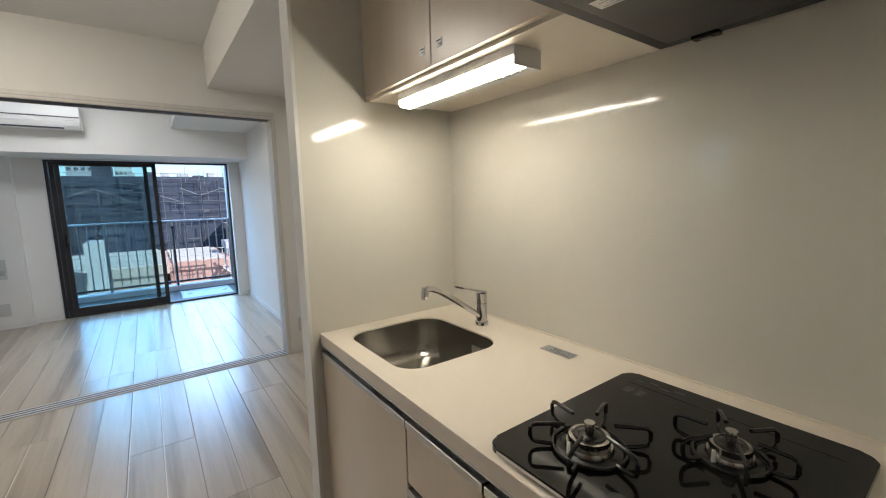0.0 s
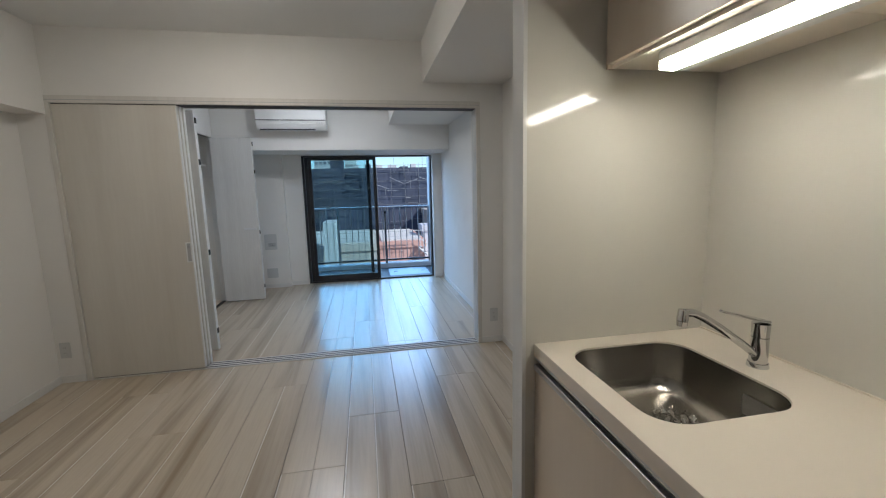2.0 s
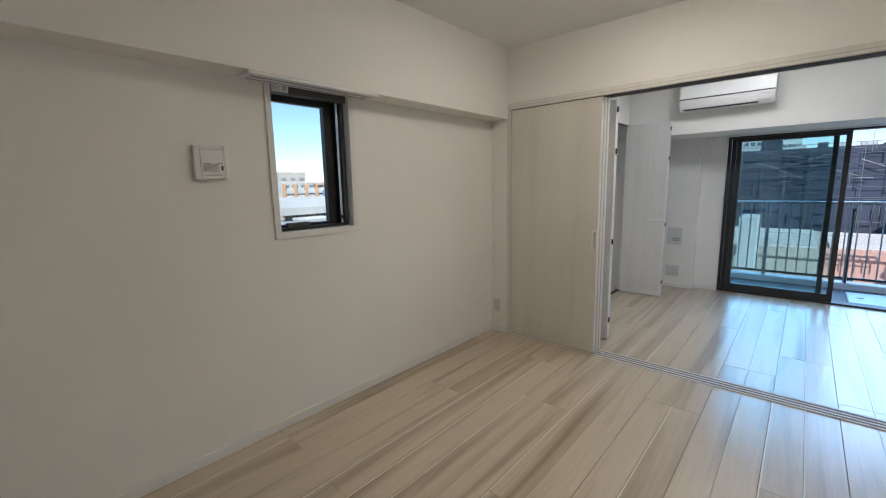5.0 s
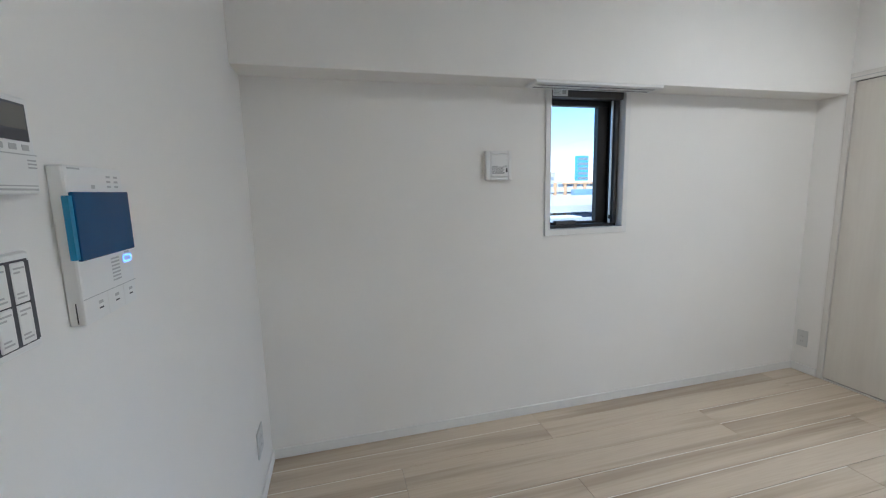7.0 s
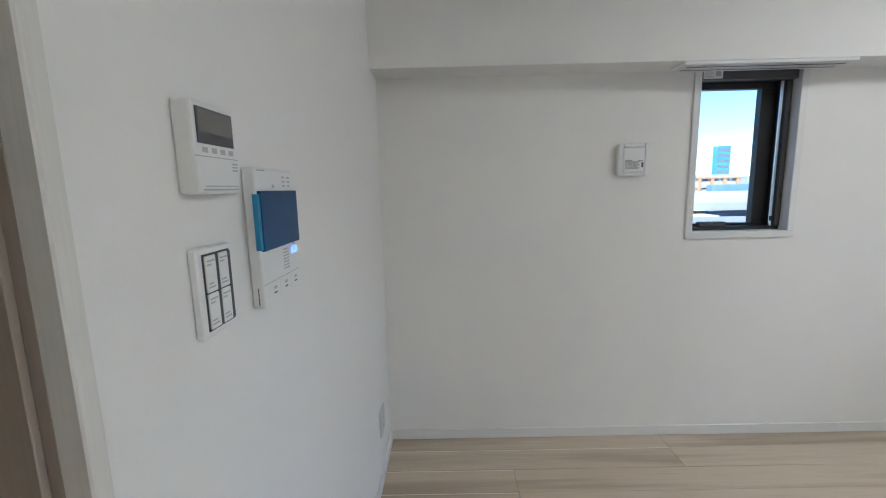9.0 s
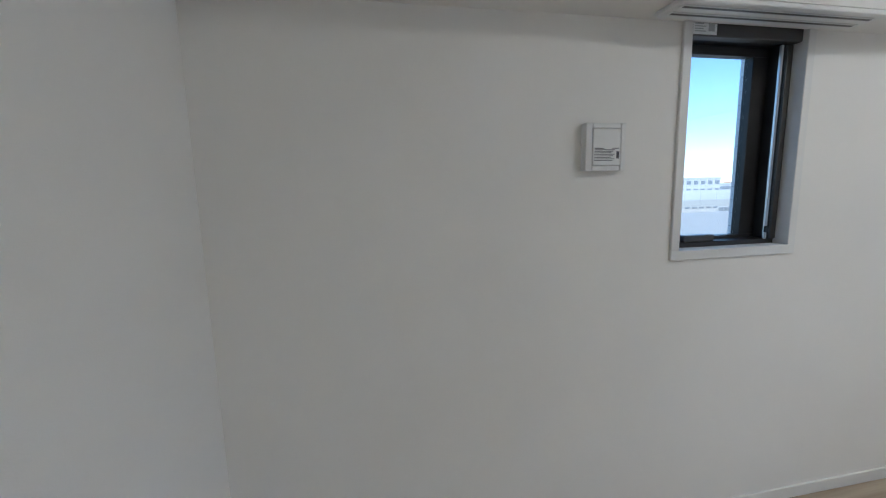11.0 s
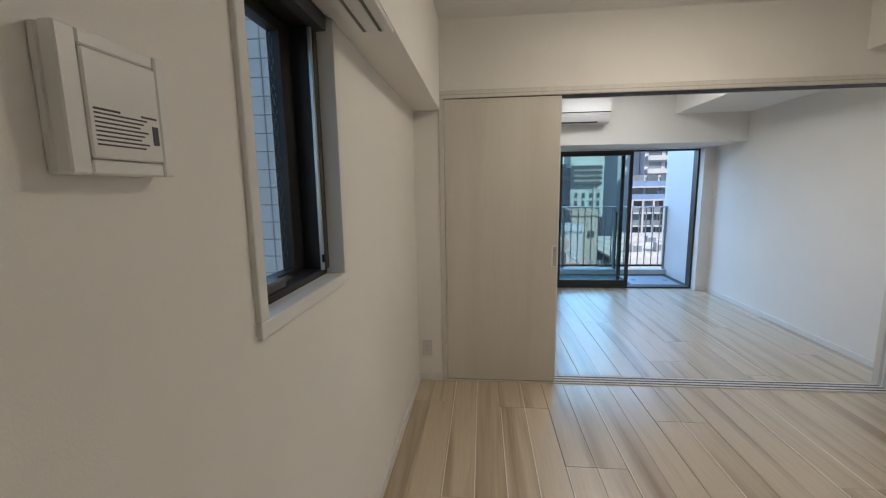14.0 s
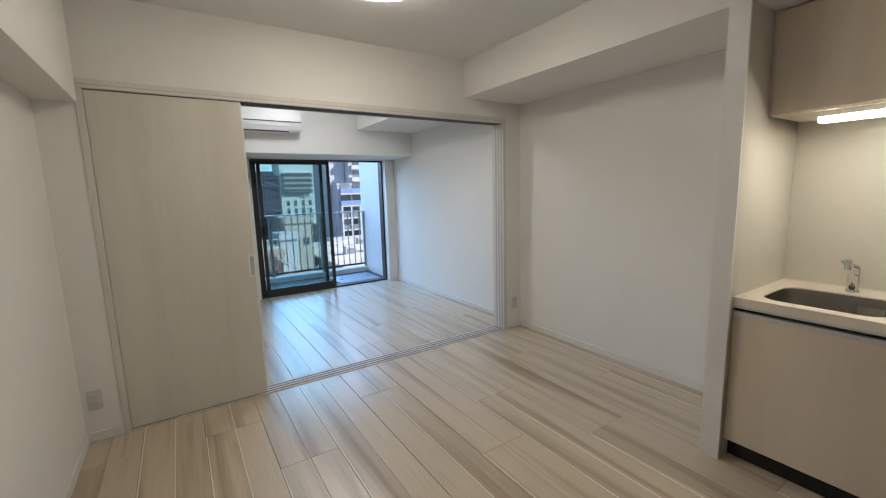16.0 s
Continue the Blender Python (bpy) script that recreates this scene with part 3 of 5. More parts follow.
lines("print", hob, [((3.296 + 0.011 * (k % 2), -3.10 - 0.03 * k, CT + 0.0141), (3.300 + 0.011 * (k % 2), -3.078 - 0.03 * k, CT + 0.0143)) for k in range(4)], FAINT, "faint printed marks along the rear edge")
lines("print", hob, [((3.222 + 0.008 * k, -3.13 + 0.03 * j, CT + 0.0141), (3.225 + 0.008 * k, -3.112 + 0.03 * j, CT + 0.0143)) for k in range(4) for j in range(2)], FAINT)


def burner(x, y, k_size, turn):
    """A gas burner with its cap, sensor, igniter and six-armed trivet; k_size scales it in plan."""
    z, q = CT + 0.014, k_size
    part("drip_ring", cyl(bmesh.new(), (x, y, z), (x, y, z + 0.003), 0.064 * q, 0.058 * q, 40), BLACK, hob, "", True)
    b = part("burner_base", cyl(cyl(bmesh.new(), (x, y, z + 0.003), (x, y, z + 0.012), 0.046 * q, 0.043 * q, 40), (x, y, z + 0.0121), (x, y, z + 0.027), 0.037 * q, 0.038 * q, 40),
             STEEL, hob, "ribbed metal burner base", True)
    for k in range(24):
        a = k * math.tau / 24
        c, s = math.cos(a) * 0.0375 * q, math.sin(a) * 0.0375 * q
        slab("flame_port", (x + c - 0.0014, y + s - 0.0014, z + 0.017), (x + c + 0.0014, y + s + 0.0014, z + 0.0255), BLACK, b)
    part("burner_cap", cyl(cyl(bmesh.new(), (x, y, z + 0.0271), (x, y, z + 0.030), 0.031 * q, 0.029 * q, 40), (x, y, z + 0.0301), (x, y, z + 0.034), 0.022 * q, 0.014 * q, 40), BLACK, hob, "", True)
    part("sensor", cyl(cyl(bmesh.new(), (x, y, z + 0.034), (x, y, z + 0.049), 0.0085, 0.0085, 20), (x, y, z + 0.0491), (x, y, z + 0.053), 0.0105, 0.0100, 24), STEEL, hob,
         "bright temperature sensor", True)
    part("igniter", cyl(bmesh.new(), (x - 0.047 * q, y + 0.012, z + 0.0031), (x - 0.047 * q, y + 0.012, z + 0.024), 0.004, 0.003, 10), PLASTIC, hob, "white igniter tip", True)
    bm = bmesh.new()
    tube(bm, [(x + 0.068 * q * math.cos(k * math.tau / 40), y + 0.068 * q * math.sin(k * math.tau / 40), z + 0.005) for k in range(41)], 0.0035, 6)
    part("trivet_ring", bm, BLACK, hob)
    for k in range(6):
        a = k * math.tau / 6 + turn
        c, s = math.cos(a), math.sin(a)
        bm = bmesh.new()
        prof = [(0.046, 0.047), (0.072, 0.046), (0.100, 0.045), (0.1075, 0.042), (0.111, 0.035), (0.111, 0.021), (0.1075, 0.013), (0.100, 0.009), (0.085, 0.007), (0.068, 0.006)]
        tube(bm, [(x + ra * q * c, y + ra * q * s, z + za) for ra, za in prof], 0.0040, 8)
        part("trivet_arm", bm, BLACK, hob, "black enamelled trivet arm", True)


burner(2.955, -3.172, 1.0, 0.30)
burner(3.130, -3.345, 0.86, 0.55)
dial = part("dial", cyl(bmesh.new(), (2.862, -3.285, CT + 0.0141), (2.862, -3.285, CT + 0.024), 0.018, 0.016, 28), BLACK, hob, "", True)


# wall cabinets with the lamp below
def wall_unit(y0, y1, tag_y):
    u = thing("wall_cabinet", (3.25, (y0 + y1) / 2, 1.708), "pale beige wall cabinet with a flat door", "cabinet", "kitchen wall cabinets")
    slab("body", (3.037, y0 + 0.0005, 1.708), (KIT - 0.002, y1 - 0.0005, SOFFIT - 0.002), WORKTOP, u)
    d = slab("door", (3.017, y0 + 0.0015, 1.718), (3.0365, y1 - 0.0015, SOFFIT - 0.008), CABINET, u, bevel=0.0012)
    st = slab("sticker", (3.0155, tag_y - 0.013, 1.760), (3.0167, tag_y + 0.013, 1.782), STICKER, d, "small white printed sticker")
    lines("print", st, [((3.0148, tag_y - 0.011, 1.775), (3.0154, tag_y + 0.011, 1.779)), ((3.0148, tag_y - 0.010, 1.766), (3.0154, tag_y + 0.003, 1.7685))], INK)


wall_unit(-2.588, -2.146, -2.545)
wall_unit(-3.040, -2.5885, -2.63)
tagged(slab("trim_filler", (3.024, -2.1455, 1.708), (3.05, -2.133, SOFFIT - 0.001), CABINET), "narrow beige filler strip beside the cabinet", "trim", "", "structure")
kl = thing("under_cabinet_lamp", (3.09, -2.64, 1.66), "white kitchen strip lamp, switched on, under the cabinet", "lamp")
bm = bmesh.new()
LY0, LY1 = -2.868, -2.308
for y0, y1 in ((LY0, LY0 + 0.004), (LY1 - 0.004, LY1)):
    box(bm, (3.068, y0, 1.660), (3.165, y1, 1.7075), 0.001)
box(bm, (3.112, LY0 + 0.004, 1.662), (3.165, LY1 - 0.004, 1.7075), 0.001)
box(bm, (3.068, LY0 + 0.004, 1.683), (3.1115, LY1 - 0.004, 1.7075))
part("housing", bm, PLASTIC, kl)
bm = bmesh.new()
for y0, y1 in ((LY0 + 0.0045, LY1 - 0.0045),):
    out = [(3.072, 1.6825), (3.070, 1.672), (3.078, 1.6605), (3.1115, 1.6585), (3.1115, 1.6825)]
    a, b = [bm.verts.new((x, y0, z)) for x, z in out], [bm.verts.new((x, y1, z)) for x, z in out]
    bm.faces.new(a)
    bm.faces.new(b[::-1])
    for i in range(5):
        j = (i + 1) % 5
        bm.faces.new((a[i], a[j], b[j], b[i]))
part("diffuser", bm, TUBE, kl, "glowing milky diffuser")
for k in range(3):
    slab("switch", (3.115, -2.83 + 0.03 * k, 1.6580), (3.130, -2.812 + 0.03 * k, 1.6599), GREYPLASTIC, kl)

# range hood
hood = thing("range_hood", (3.15, -3.33, 1.70), "black slim range hood above the hob", "range hood")
slab("canopy", (2.83, -3.625, 1.700), (3.405, -3.048, 1.740), HOOD, hood, bevel=0.004, segments=2)
slab("chimney", (3.10, -3.60, 1.7405), (3.405, -3.05, SOFFIT - 0.002), HOOD, hood, bevel=0.002)
slab("inlet_plate", (2.90, -3.60, 1.688), (3.34, -3.095, 1.6995), BLACK, hood, "dark sheet-metal inlet plate", 0.004, 2)
st = slab("sticker", (3.00, -3.26, 1.6868), (3.04, -3.12, 1.6878), STICKER, hood, "pale printed sticker")
lines("print", st, [((3.004 + 0.009 * k, -3.25, 1.6862), (3.007 + 0.009 * k, -3.14 + 0.01 * (k % 2), 1.6867)) for k in range(4)], GREYPLASTIC)
clip = slab("clip", (3.372, -3.19, 1.692), (3.398, -3.135, 1.6995), BLACK, hood)
slab("clip_tongue", (3.378, -3.175, 1.690), (3.39, -3.15, 1.6918), CHROME, clip)
part("screw", cyl(bmesh.new(), (2.865, -3.07, 1.6975), (2.865, -3.07, 1.6998), 0.005, sides=12), CHROME, hood)

# ---- small west window ----
WY0, WY1, WZ0, WZ1 = -2.035, -1.54, 1.13, 1.945
win = tagged(new("window_1"), "small bronze-framed window with wired glass in a white surround", "window", "", "structure")
win.location = (-0.08, (WY0 + WY1) / 2, WZ0)
bm = bmesh.new()
for lo, hi in (((-0.05, WY0 - 0.03, WZ0 - 0.032), (0.012, WY1 + 0.03, WZ0 + 0.004)), ((-0.05, WY0, WZ1 - 0.012), (-0.0005, WY1, WZ1 - 0.0005)),
               ((-0.05, WY0 - 0.03, WZ0 + 0.0041), (0.012, WY0 + 0.004, BEAM - 0.001)), ((-0.05, WY1 - 0.004, WZ0 + 0.0041), (0.012, WY1 + 0.03, BEAM - 0.001)),
               ((-0.05, WY0, BEAM - 0.0009), (-0.0005, WY0 + 0.004, WZ1 - 0.0125)), ((-0.05, WY1 - 0.004, BEAM - 0.0009), (-0.0005, WY1, WZ1 - 0.0125))):
    box(bm, lo, hi, 0.002)
part("surround", bm, TRIM, win, "white window surround")
bm = bmesh.new()
for lo, hi in (((-0.16, WY0 + 0.0005, WZ0 + 0.0005), (-0.051, WY1 - 0.0005, WZ0 + 0.022)), ((-0.16, WY0 + 0.0005, WZ1 - 0.05), (-0.051, WY1 - 0.0005, WZ1 - 0.0005)),
               ((-0.16, WY0 + 0.0005, WZ0 + 0.022), (-0.051, WY0 + 0.02, WZ1 - 0.05)), ((-0.16, WY1 - 0.03, WZ0 + 0.022), (-0.051, WY1 - 0.0005, WZ1 - 0.05))):
    box(bm, lo, hi, 0.002)
part("frame", bm, BRONZE, win, "dark bronze outer frame")
bm = bmesh.new()
GY0, GY1, GZ0, GZ1 = -1.985, -1.643, 1.165, 1.860
for lo, hi in (((-0.152, WY0 + 0.0205, WZ0 + 0.023), (-0.112, WY1 - 0.031, GZ0)), ((-0.152, WY0 + 0.0205, GZ1), (-0.112, WY1 - 0.031, WZ1 - 0.051)),
               ((-0.152, WY0 + 0.0205, GZ0), (-0.112, GY0, GZ1)), ((-0.152, GY1, GZ0), (-0.112, WY1 - 0.031, GZ1))):
    box(bm, lo, hi, 0.002)
part("sash", bm, BRONZE, win, "dark bronze sash with a wide stile")
pane = slab("pane", (-0.135, GY0, GZ0), (-0.129, GY1, GZ1), GLASS, win, "wired glass")
pane.visible_shadow = False
bm = bmesh.new()
step = 0.026
for k in range(-40, 60):
    for sgn in (1, -1):
        # diamond wires clipped to the pane
        y0 = GY0 + k * step
        pts = []
        for t in range(0, 2):
            z = GZ0 if t == 0 else GZ1
            pts.append((y0 + sgn * (z - GZ0) * 0.55, z))
        (ya, za), (yb, zb) = pts
        lo_t, hi_t = 0.0, 1.0
        dy = yb - ya
        ta, tb = (GY0 + 0.001 - ya) / dy, (GY1 - 0.001 - ya) / dy
        lo_t, hi_t = max(lo_t, min(ta, tb)), min(hi_t, max(ta, tb))
        if hi_t - lo_t > 0.02:
            tube(bm, [(-0.132, ya + dy * lo_t, za + (zb - za) * lo_t), (-0.132, ya + dy * hi_t, za + (zb - za) * hi_t)], 0.00011, 3)
part("wire_mesh", bm, ALU, pane, "fine diamond wire mesh")
slab("screen_cassette", (-0.049, WY0 + 0.005, WZ1 - 0.060), (-0.008, WY1 - 0.005, WZ1 - 0.0125), BRONZE_LIGHT, win, "rolled insect screen cassette", 0.003)
st = slab("sticker", (-0.0076, WY0 + 0.02, WZ1 - 0.055), (-0.0068, WY0 + 0.115, WZ1 - 0.018), STICKER, win, "pale printed sticker")
lines("print", st, [((-0.0066, WY0 + 0.025, WZ1 - 0.022 - 0.008 * k), (-0.0062, WY0 + 0.06 + 0.01 * (k % 2), WZ1 - 0.019 - 0.008 * k)) for k in range(4)] +
      [((-0.0066, WY0 + 0.08, WZ1 - 0.044), (-0.0062, WY0 + 0.105, WZ1 - 0.02))], GREYPLASTIC)
slab("screen_guide", (-0.0505, WY1 - 0.030, WZ0 + 0.0225), (-0.040, WY1 - 0.0045, WZ1 - 0.0605), BRONZE_LIGHT, win, "", 0.002)
slab("screen_guide", (-0.0505, WY0 + 0.0045, WZ0 + 0.0225), (-0.040, WY0 + 0.012, WZ1 - 0.0625), BRONZE_LIGHT, win, "", 0.002)
slab("pull_bar", (-0.048, WY1 - 0.062, WZ0 + 0.024), (-0.036, WY1 - 0.052, WZ1 - 0.063), ALU, win, "slim aluminium bar of the screen", 0.002)
slab("pull_bar_clip", (-0.040, WY1 - 0.064, WZ0 + 0.05), (-0.032, WY1 - 0.050, WZ0 + 0.075), BLACK, win)
crank = slab("operator_box", (-0.092, GY0 + 0.03, WZ0 + 0.0225), (-0.055, GY0 + 0.17, WZ0 + 0.048), BRONZE_LIGHT, win, "grey window operator box", 0.004)
slab("crank_handle", (-0.085, GY0 + 0.172, WZ0 + 0.030), (-0.066, GY0 + 0.23, WZ0 + 0.042), BRONZE, crank, "", 0.003)

RAILWHITE = mat("rail_aluminium", (0.66, 0.66, 0.65), 0.4, 0.25, vary=0.03, scale=20)
rail = thing("curtain_rail", (0.12, -1.825, BEAM), "white board with two aluminium curtain rails under the beam", "curtain rail")
slab("board", (0.052, -2.215, BEAM - 0.016), (0.1795, -1.437, BEAM - 0.0005), PLASTIC, rail, bevel=0.003)
for x in (0.092, 0.144):
    r = slab("rail", (x - 0.012, -2.190, BEAM - 0.0195), (x + 0.012, -1.470, BEAM - 0.0161), RAILWHITE, rail, "grooved aluminium rail", 0.001)
    slab("groove", (x - 0.005, -2.190, BEAM - 0.0203), (x + 0.005, -1.470, BEAM - 0.0196), BRONZE_LIGHT, r)
    slab("end_cap", (x - 0.0125, -1.4699, BEAM - 0.0200), (x + 0.0125, -1.462, BEAM - 0.0161), PLASTIC, r)
    slab("end_cap", (x - 0.0125, -2.198, BEAM - 0.0200), (x + 0.0125, -2.1901, BEAM - 0.0161), PLASTIC, r)

vent = thing("wall_vent", (0.0, -2.358, 1.43), "square white wall vent cover with a printed label", "vent")
slab("back_plate", (0.0005, -2.432, 1.428), (0.012, -2.284, 1.584), PLASTIC, vent, bevel=0.002)
slab("side_frame", (0.0125, -2.432, 1.428), (0.032, -2.408, 1.584), PLASTIC, vent, bevel=0.002)
slab("side_frame", (0.0125, -2.302, 1.428), (0.032, -2.284, 1.584), PLASTIC, vent, bevel=0.002)
cover = slab("cover", (0.0125, -2.4065, 1.446), (0.033, -2.3035, 1.566), PLASTIC, vent, "flat white cover", 0.002)
slab("end_bar", (0.0125, -2.4065, 1.428), (0.031, -2.3035, 1.4445), PLASTIC, vent, bevel=0.002)
slab("end_bar", (0.0125, -2.4065, 1.5675), (0.031, -2.3035, 1.584), PLASTIC, vent, bevel=0.002)
rows = [((0.0331, -2.400, 1.5005), (0.0334, -2.365, 1.503)), ((0.0331, -2.335, 1.5005), (0.0334, -2.31, 1.503))]
for k in range(8):
    rows.append(((0.0331, -2.400, 1.496 - 0.005 * k), (0.0334, -2.326 - 0.006 * (k % 3), 1.498 - 0.005 * k)))
rows.append(((0.0331, -2.319, 1.468), (0.0334, -2.309, 1.492)))
lines("print", cover, rows, INK, "small printed instructions")


def wall_outlet(at, normal, w, h, label, holes=2):
    """A wall plate: at is its middle on the wall, normal one of '-y' and '+y'."""
    x, y, z = at
    s = -1 if normal == "-y" else 1
    o = thing("wall_outlet", at, label, "outlet", "wall outlets")
    slab("plate", (x - w / 2, y + s * 0.0005, z - h / 2), (x + w / 2, y + s * 0.007, z + h / 2), OUTLET, o, bevel=0.002)
    slab("insert", (x - w * 0.31, y + s * 0.0072, z - h * 0.36), (x + w * 0.31, y + s * 0.009, z + h * 0.36), OUTLET, o, bevel=0.001)
    for k in range(holes):
        zz = z + h * (0.16 - 0.32 * k)
        for dx in (-0.006, 0.006):
            slab("slot", (x + dx - 0.001, y + s * 0.0091, zz - 0.005), (x + dx + 0.001, y + s * 0.0095, zz + 0.005), INK, o)
    return o


wall_outlet((0.062, 0, 0.25), "-y", 0.07, 0.118, "white double wall outlet low beside the sliding doors")
wall_outlet((3.345, 0, 0.25), "-y", 0.07, 0.118, "white double wall outlet low beside the door frame")
wall_outlet((0.285, -3.63, 0.285), "+y", 0.115, 0.12, "white wide wall outlet low on the panel wall")

# ---- controls on the south wall ----
SW = -3.63
rc = thing("heater_remote", (1.546, SW, 1.39), "white water-heater control panel with a grey display", "control panel")
F = SW + 0.026
slab("case", (1.494, SW + 0.0005, 1.388), (1.598, F, 1.506), PLASTIC, rc, bevel=0.004, segments=2)
d = slab("display", (1.504, F + 0.0001, 1.452), (1.590, F + 0.0012, 1.497), INK, rc, "dark display surround")
slab("lcd", (1.507, F + 0.0013, 1.466), (1.587, F + 0.0017, 1.494), LCD, d, "dim grey display")
slab("flap_seam", (1.4945, F + 0.0001, 1.4355), (1.5975, F + 0.0005, 1.4368), GREYPLASTIC, rc)
for k in range(4):
    slab("key_mark", (1.506 + 0.021 * k, F + 0.0001, 1.441), (1.518 + 0.021 * k, F + 0.0005, 1.448), GREYPLASTIC, rc)
for k in range(3):
    slab("text_bar", (1.497, F + 0.0001, 1.4195 + 0.0045 * k), (1.512, F + 0.0005, 1.4215 + 0.0045 * k), GREYPLASTIC, rc)
slab("text_bar", (1.500, F + 0.0001, 1.3925), (1.586, F + 0.0005, 1.3950), GREYPLASTIC, rc)
slab("text_bar", (1.500, F + 0.0001, 1.3975), (1.582, F + 0.0005, 1.3990), GREYPLASTIC, rc)

ic = thing("door_intercom", (1.356, SW, 1.20), "white video intercom with a dark blue screen", "intercom")
F = SW + 0.023
slab("case", (1.274, SW + 0.0005, 1.192), (1.438, F, 1.430), PLASTIC, ic, bevel=0.004, segments=2)
sc = slab("screen", (1.276, F + 0.0005, 1.290), (1.4375, F + 0.007, 1.391), SCREEN, ic, "dark blue glossy screen", 0.001)
slab("screen_film", (1.4380, F - 0.003, 1.293), (1.4475, F + 0.005, 1.386), BLUEFILM, sc, "bright blue protective film edge")
bm = bmesh.new()
for lo, hi in (((1.282, F + 0.0001, 1.268), (1.306, F + 0.0012, 1.2705)), ((1.282, F + 0.0001, 1.2785), (1.306, F + 0.0012, 1.281)),
               ((1.280, F + 0.0001, 1.2706), (1.2825, F + 0.0012, 1.2784)), ((1.3055, F + 0.0001, 1.2706), (1.308, F + 0.0012, 1.2784))):
    box(bm, lo, hi)
part("indicator_ring", bm, LED_BLUE, ic, "glowing blue indicator ring")
for k in range(7):
    slab("speaker_slot", (1.322, F + 0.0001, 1.243 + 0.006 * k), (1.348, F + 0.0005, 1.2458 + 0.006 * k), GREYPLASTIC, ic)
slab("key_seam", (1.2745, F + 0.0001, 1.2315), (1.4375, F + 0.0005, 1.2327), GREYPLASTIC, ic)
slab("key_seam", (1.320, F + 0.0001, 1.194), (1.3212, F + 0.0005, 1.2314), TRIM, ic)
slab("key_seam", (1.372, F + 0.0001, 1.194), (1.3732, F + 0.0005, 1.2314), TRIM, ic)
for x in (1.290, 1.338, 1.388):
    slab("key_mark", (x, F + 0.0001, 1.217), (x + 0.012, F + 0.0005, 1.222), GREYPLASTIC, ic)
    slab("key_mark", (x, F + 0.0001, 1.209), (x + 0.012, F + 0.0005, 1.2115), INK, ic)
for x in (1.292, 1.316):
    for k in range(3):
        slab("text_bar", (x, F + 0.0001, 1.398 + 0.008 * k), (x + 0.012, F + 0.0005, 1.4015 + 0.008 * k), GREYPLASTIC, ic)
slab("text_bar", (1.365, F + 0.0001, 1.396), (1.375, F + 0.0005, 1.402), GREYPLASTIC, ic)
slab("text_bar", (1.400, F + 0.0001, 1.424), (1.430, F + 0.0005, 1.4265), GREYPLASTIC, ic)
slab("text_bar", (1.286, F + 0.0001, 1.284), (1.302, F + 0.0005, 1.287), GREYPLASTIC, ic)
slab("handset_slot", (1.4381, SW + 0.012, 1.197), (1.4386, SW + 0.0135, 1.228), INK, ic)

sp = thing("switch_panel", (1.556, SW, 1.20), "white four-way light switch panel with dark gaps", "light switch")
F = SW + 0.012
slab("plate", (1.514, SW + 0.0005, 1.196), (1.597, F, 1.318), PLASTIC, sp, bevel=0.002)
slab("backing", (1.5195, F + 0.0001, 1.2045), (1.5860, F + 0.0008, 1.3095), INK, sp, "dark gap round the rockers")
for x0, x1 in ((1.529, 1.552), (1.560, 1.584)):
    for z0, z1 in ((1.207, 1.2555), (1.2575, 1.307)):
        rk = slab("rocker", (x0, F + 0.0009, z0), (x1, F + 0.004, z1), PLASTIC, sp, bevel=0.001)
        for zz, w in ((z0 + 0.006, 0.016), (z0 + 0.011, 0.012), (z1 - 0.008, 0.018), (z1 - 0.013, 0.010)):
            slab("text_bar", (x1 - 0.002 - w, F + 0.0041, zz), (x1 - 0.002, F + 0.0045, zz + 0.0022), GREYPLASTIC, rk)
for x0, x1 in ((1.521, 1.528), (1.5525, 1.5595)):
    slab("dark_gap", (x0, F + 0.0009, 1.207), (x1, F + 0.0030, 1.307), INK, sp)

# ---- far room ----
ac = thing("air_conditioner", (1.465, 2.1, 2.1), "white wall-mounted air conditioner under the ceiling", "air conditioner")
def extrude_x(bm, prof, x0, x1):
    a, b = [bm.verts.new((x0, y, z)) for y, z in prof], [bm.verts.new((x1, y, z)) for y, z in prof]
    bm.faces.new(a)
    bm.faces.new(b[::-1])
    for i in range(len(prof)):
        j = (i + 1) % len(prof)
        bm.faces.new((a[i], a[j], b[j], b[i]))
    return bm
bm = extrude_x(bmesh.new(), [(2.169, 2.385), (1.965, 2.385), (1.935, 2.365), (1.928, 2.20), (1.940, 2.165), (1.99, 2.102), (2.05, 2.095), (2.169, 2.11)], 1.066, 1.866)
bmesh.ops.bevel(bm, geom=list(bm.edges), offset=0.006, segments=2, affect="EDGES")
body = part("body", bm, PLASTIC, ac)
part("front_panel", extrude_x(bmesh.new(), [(1.9640, 2.383), (1.9300, 2.362), (1.9235, 2.215), (1.9275, 2.215), (1.9350, 2.36)], 1.072, 1.860), PLASTIC, ac, "smooth white front panel")
slab("panel_gap", (1.068, 1.9225, 2.203), (1.864, 1.9300, 2.2115), INK, ac)
part("louver", extrude_x(bmesh.new(), [(1.9285, 2.198), (1.9260, 2.190), (1.9660, 2.115), (1.9720, 2.118), (1.9350, 2.166)], 1.10, 1.735), PLASTIC, ac, "closed white louver")
part("outlet_slot", extrude_x(bmesh.new(), [(1.9680, 2.1125), (1.9760, 2.1015), (1.9830, 2.0995), (1.980, 2.112)], 1.10, 1.735), INK, ac, "dark outlet slot")
part("indicator_panel", extrude_x(bmesh.new(), [(1.9275, 2.196), (1.9255, 2.190), (1.9570, 2.128), (1.9650, 2.13), (1.9360, 2.166)], 1.742, 1.856), TRIM, ac)
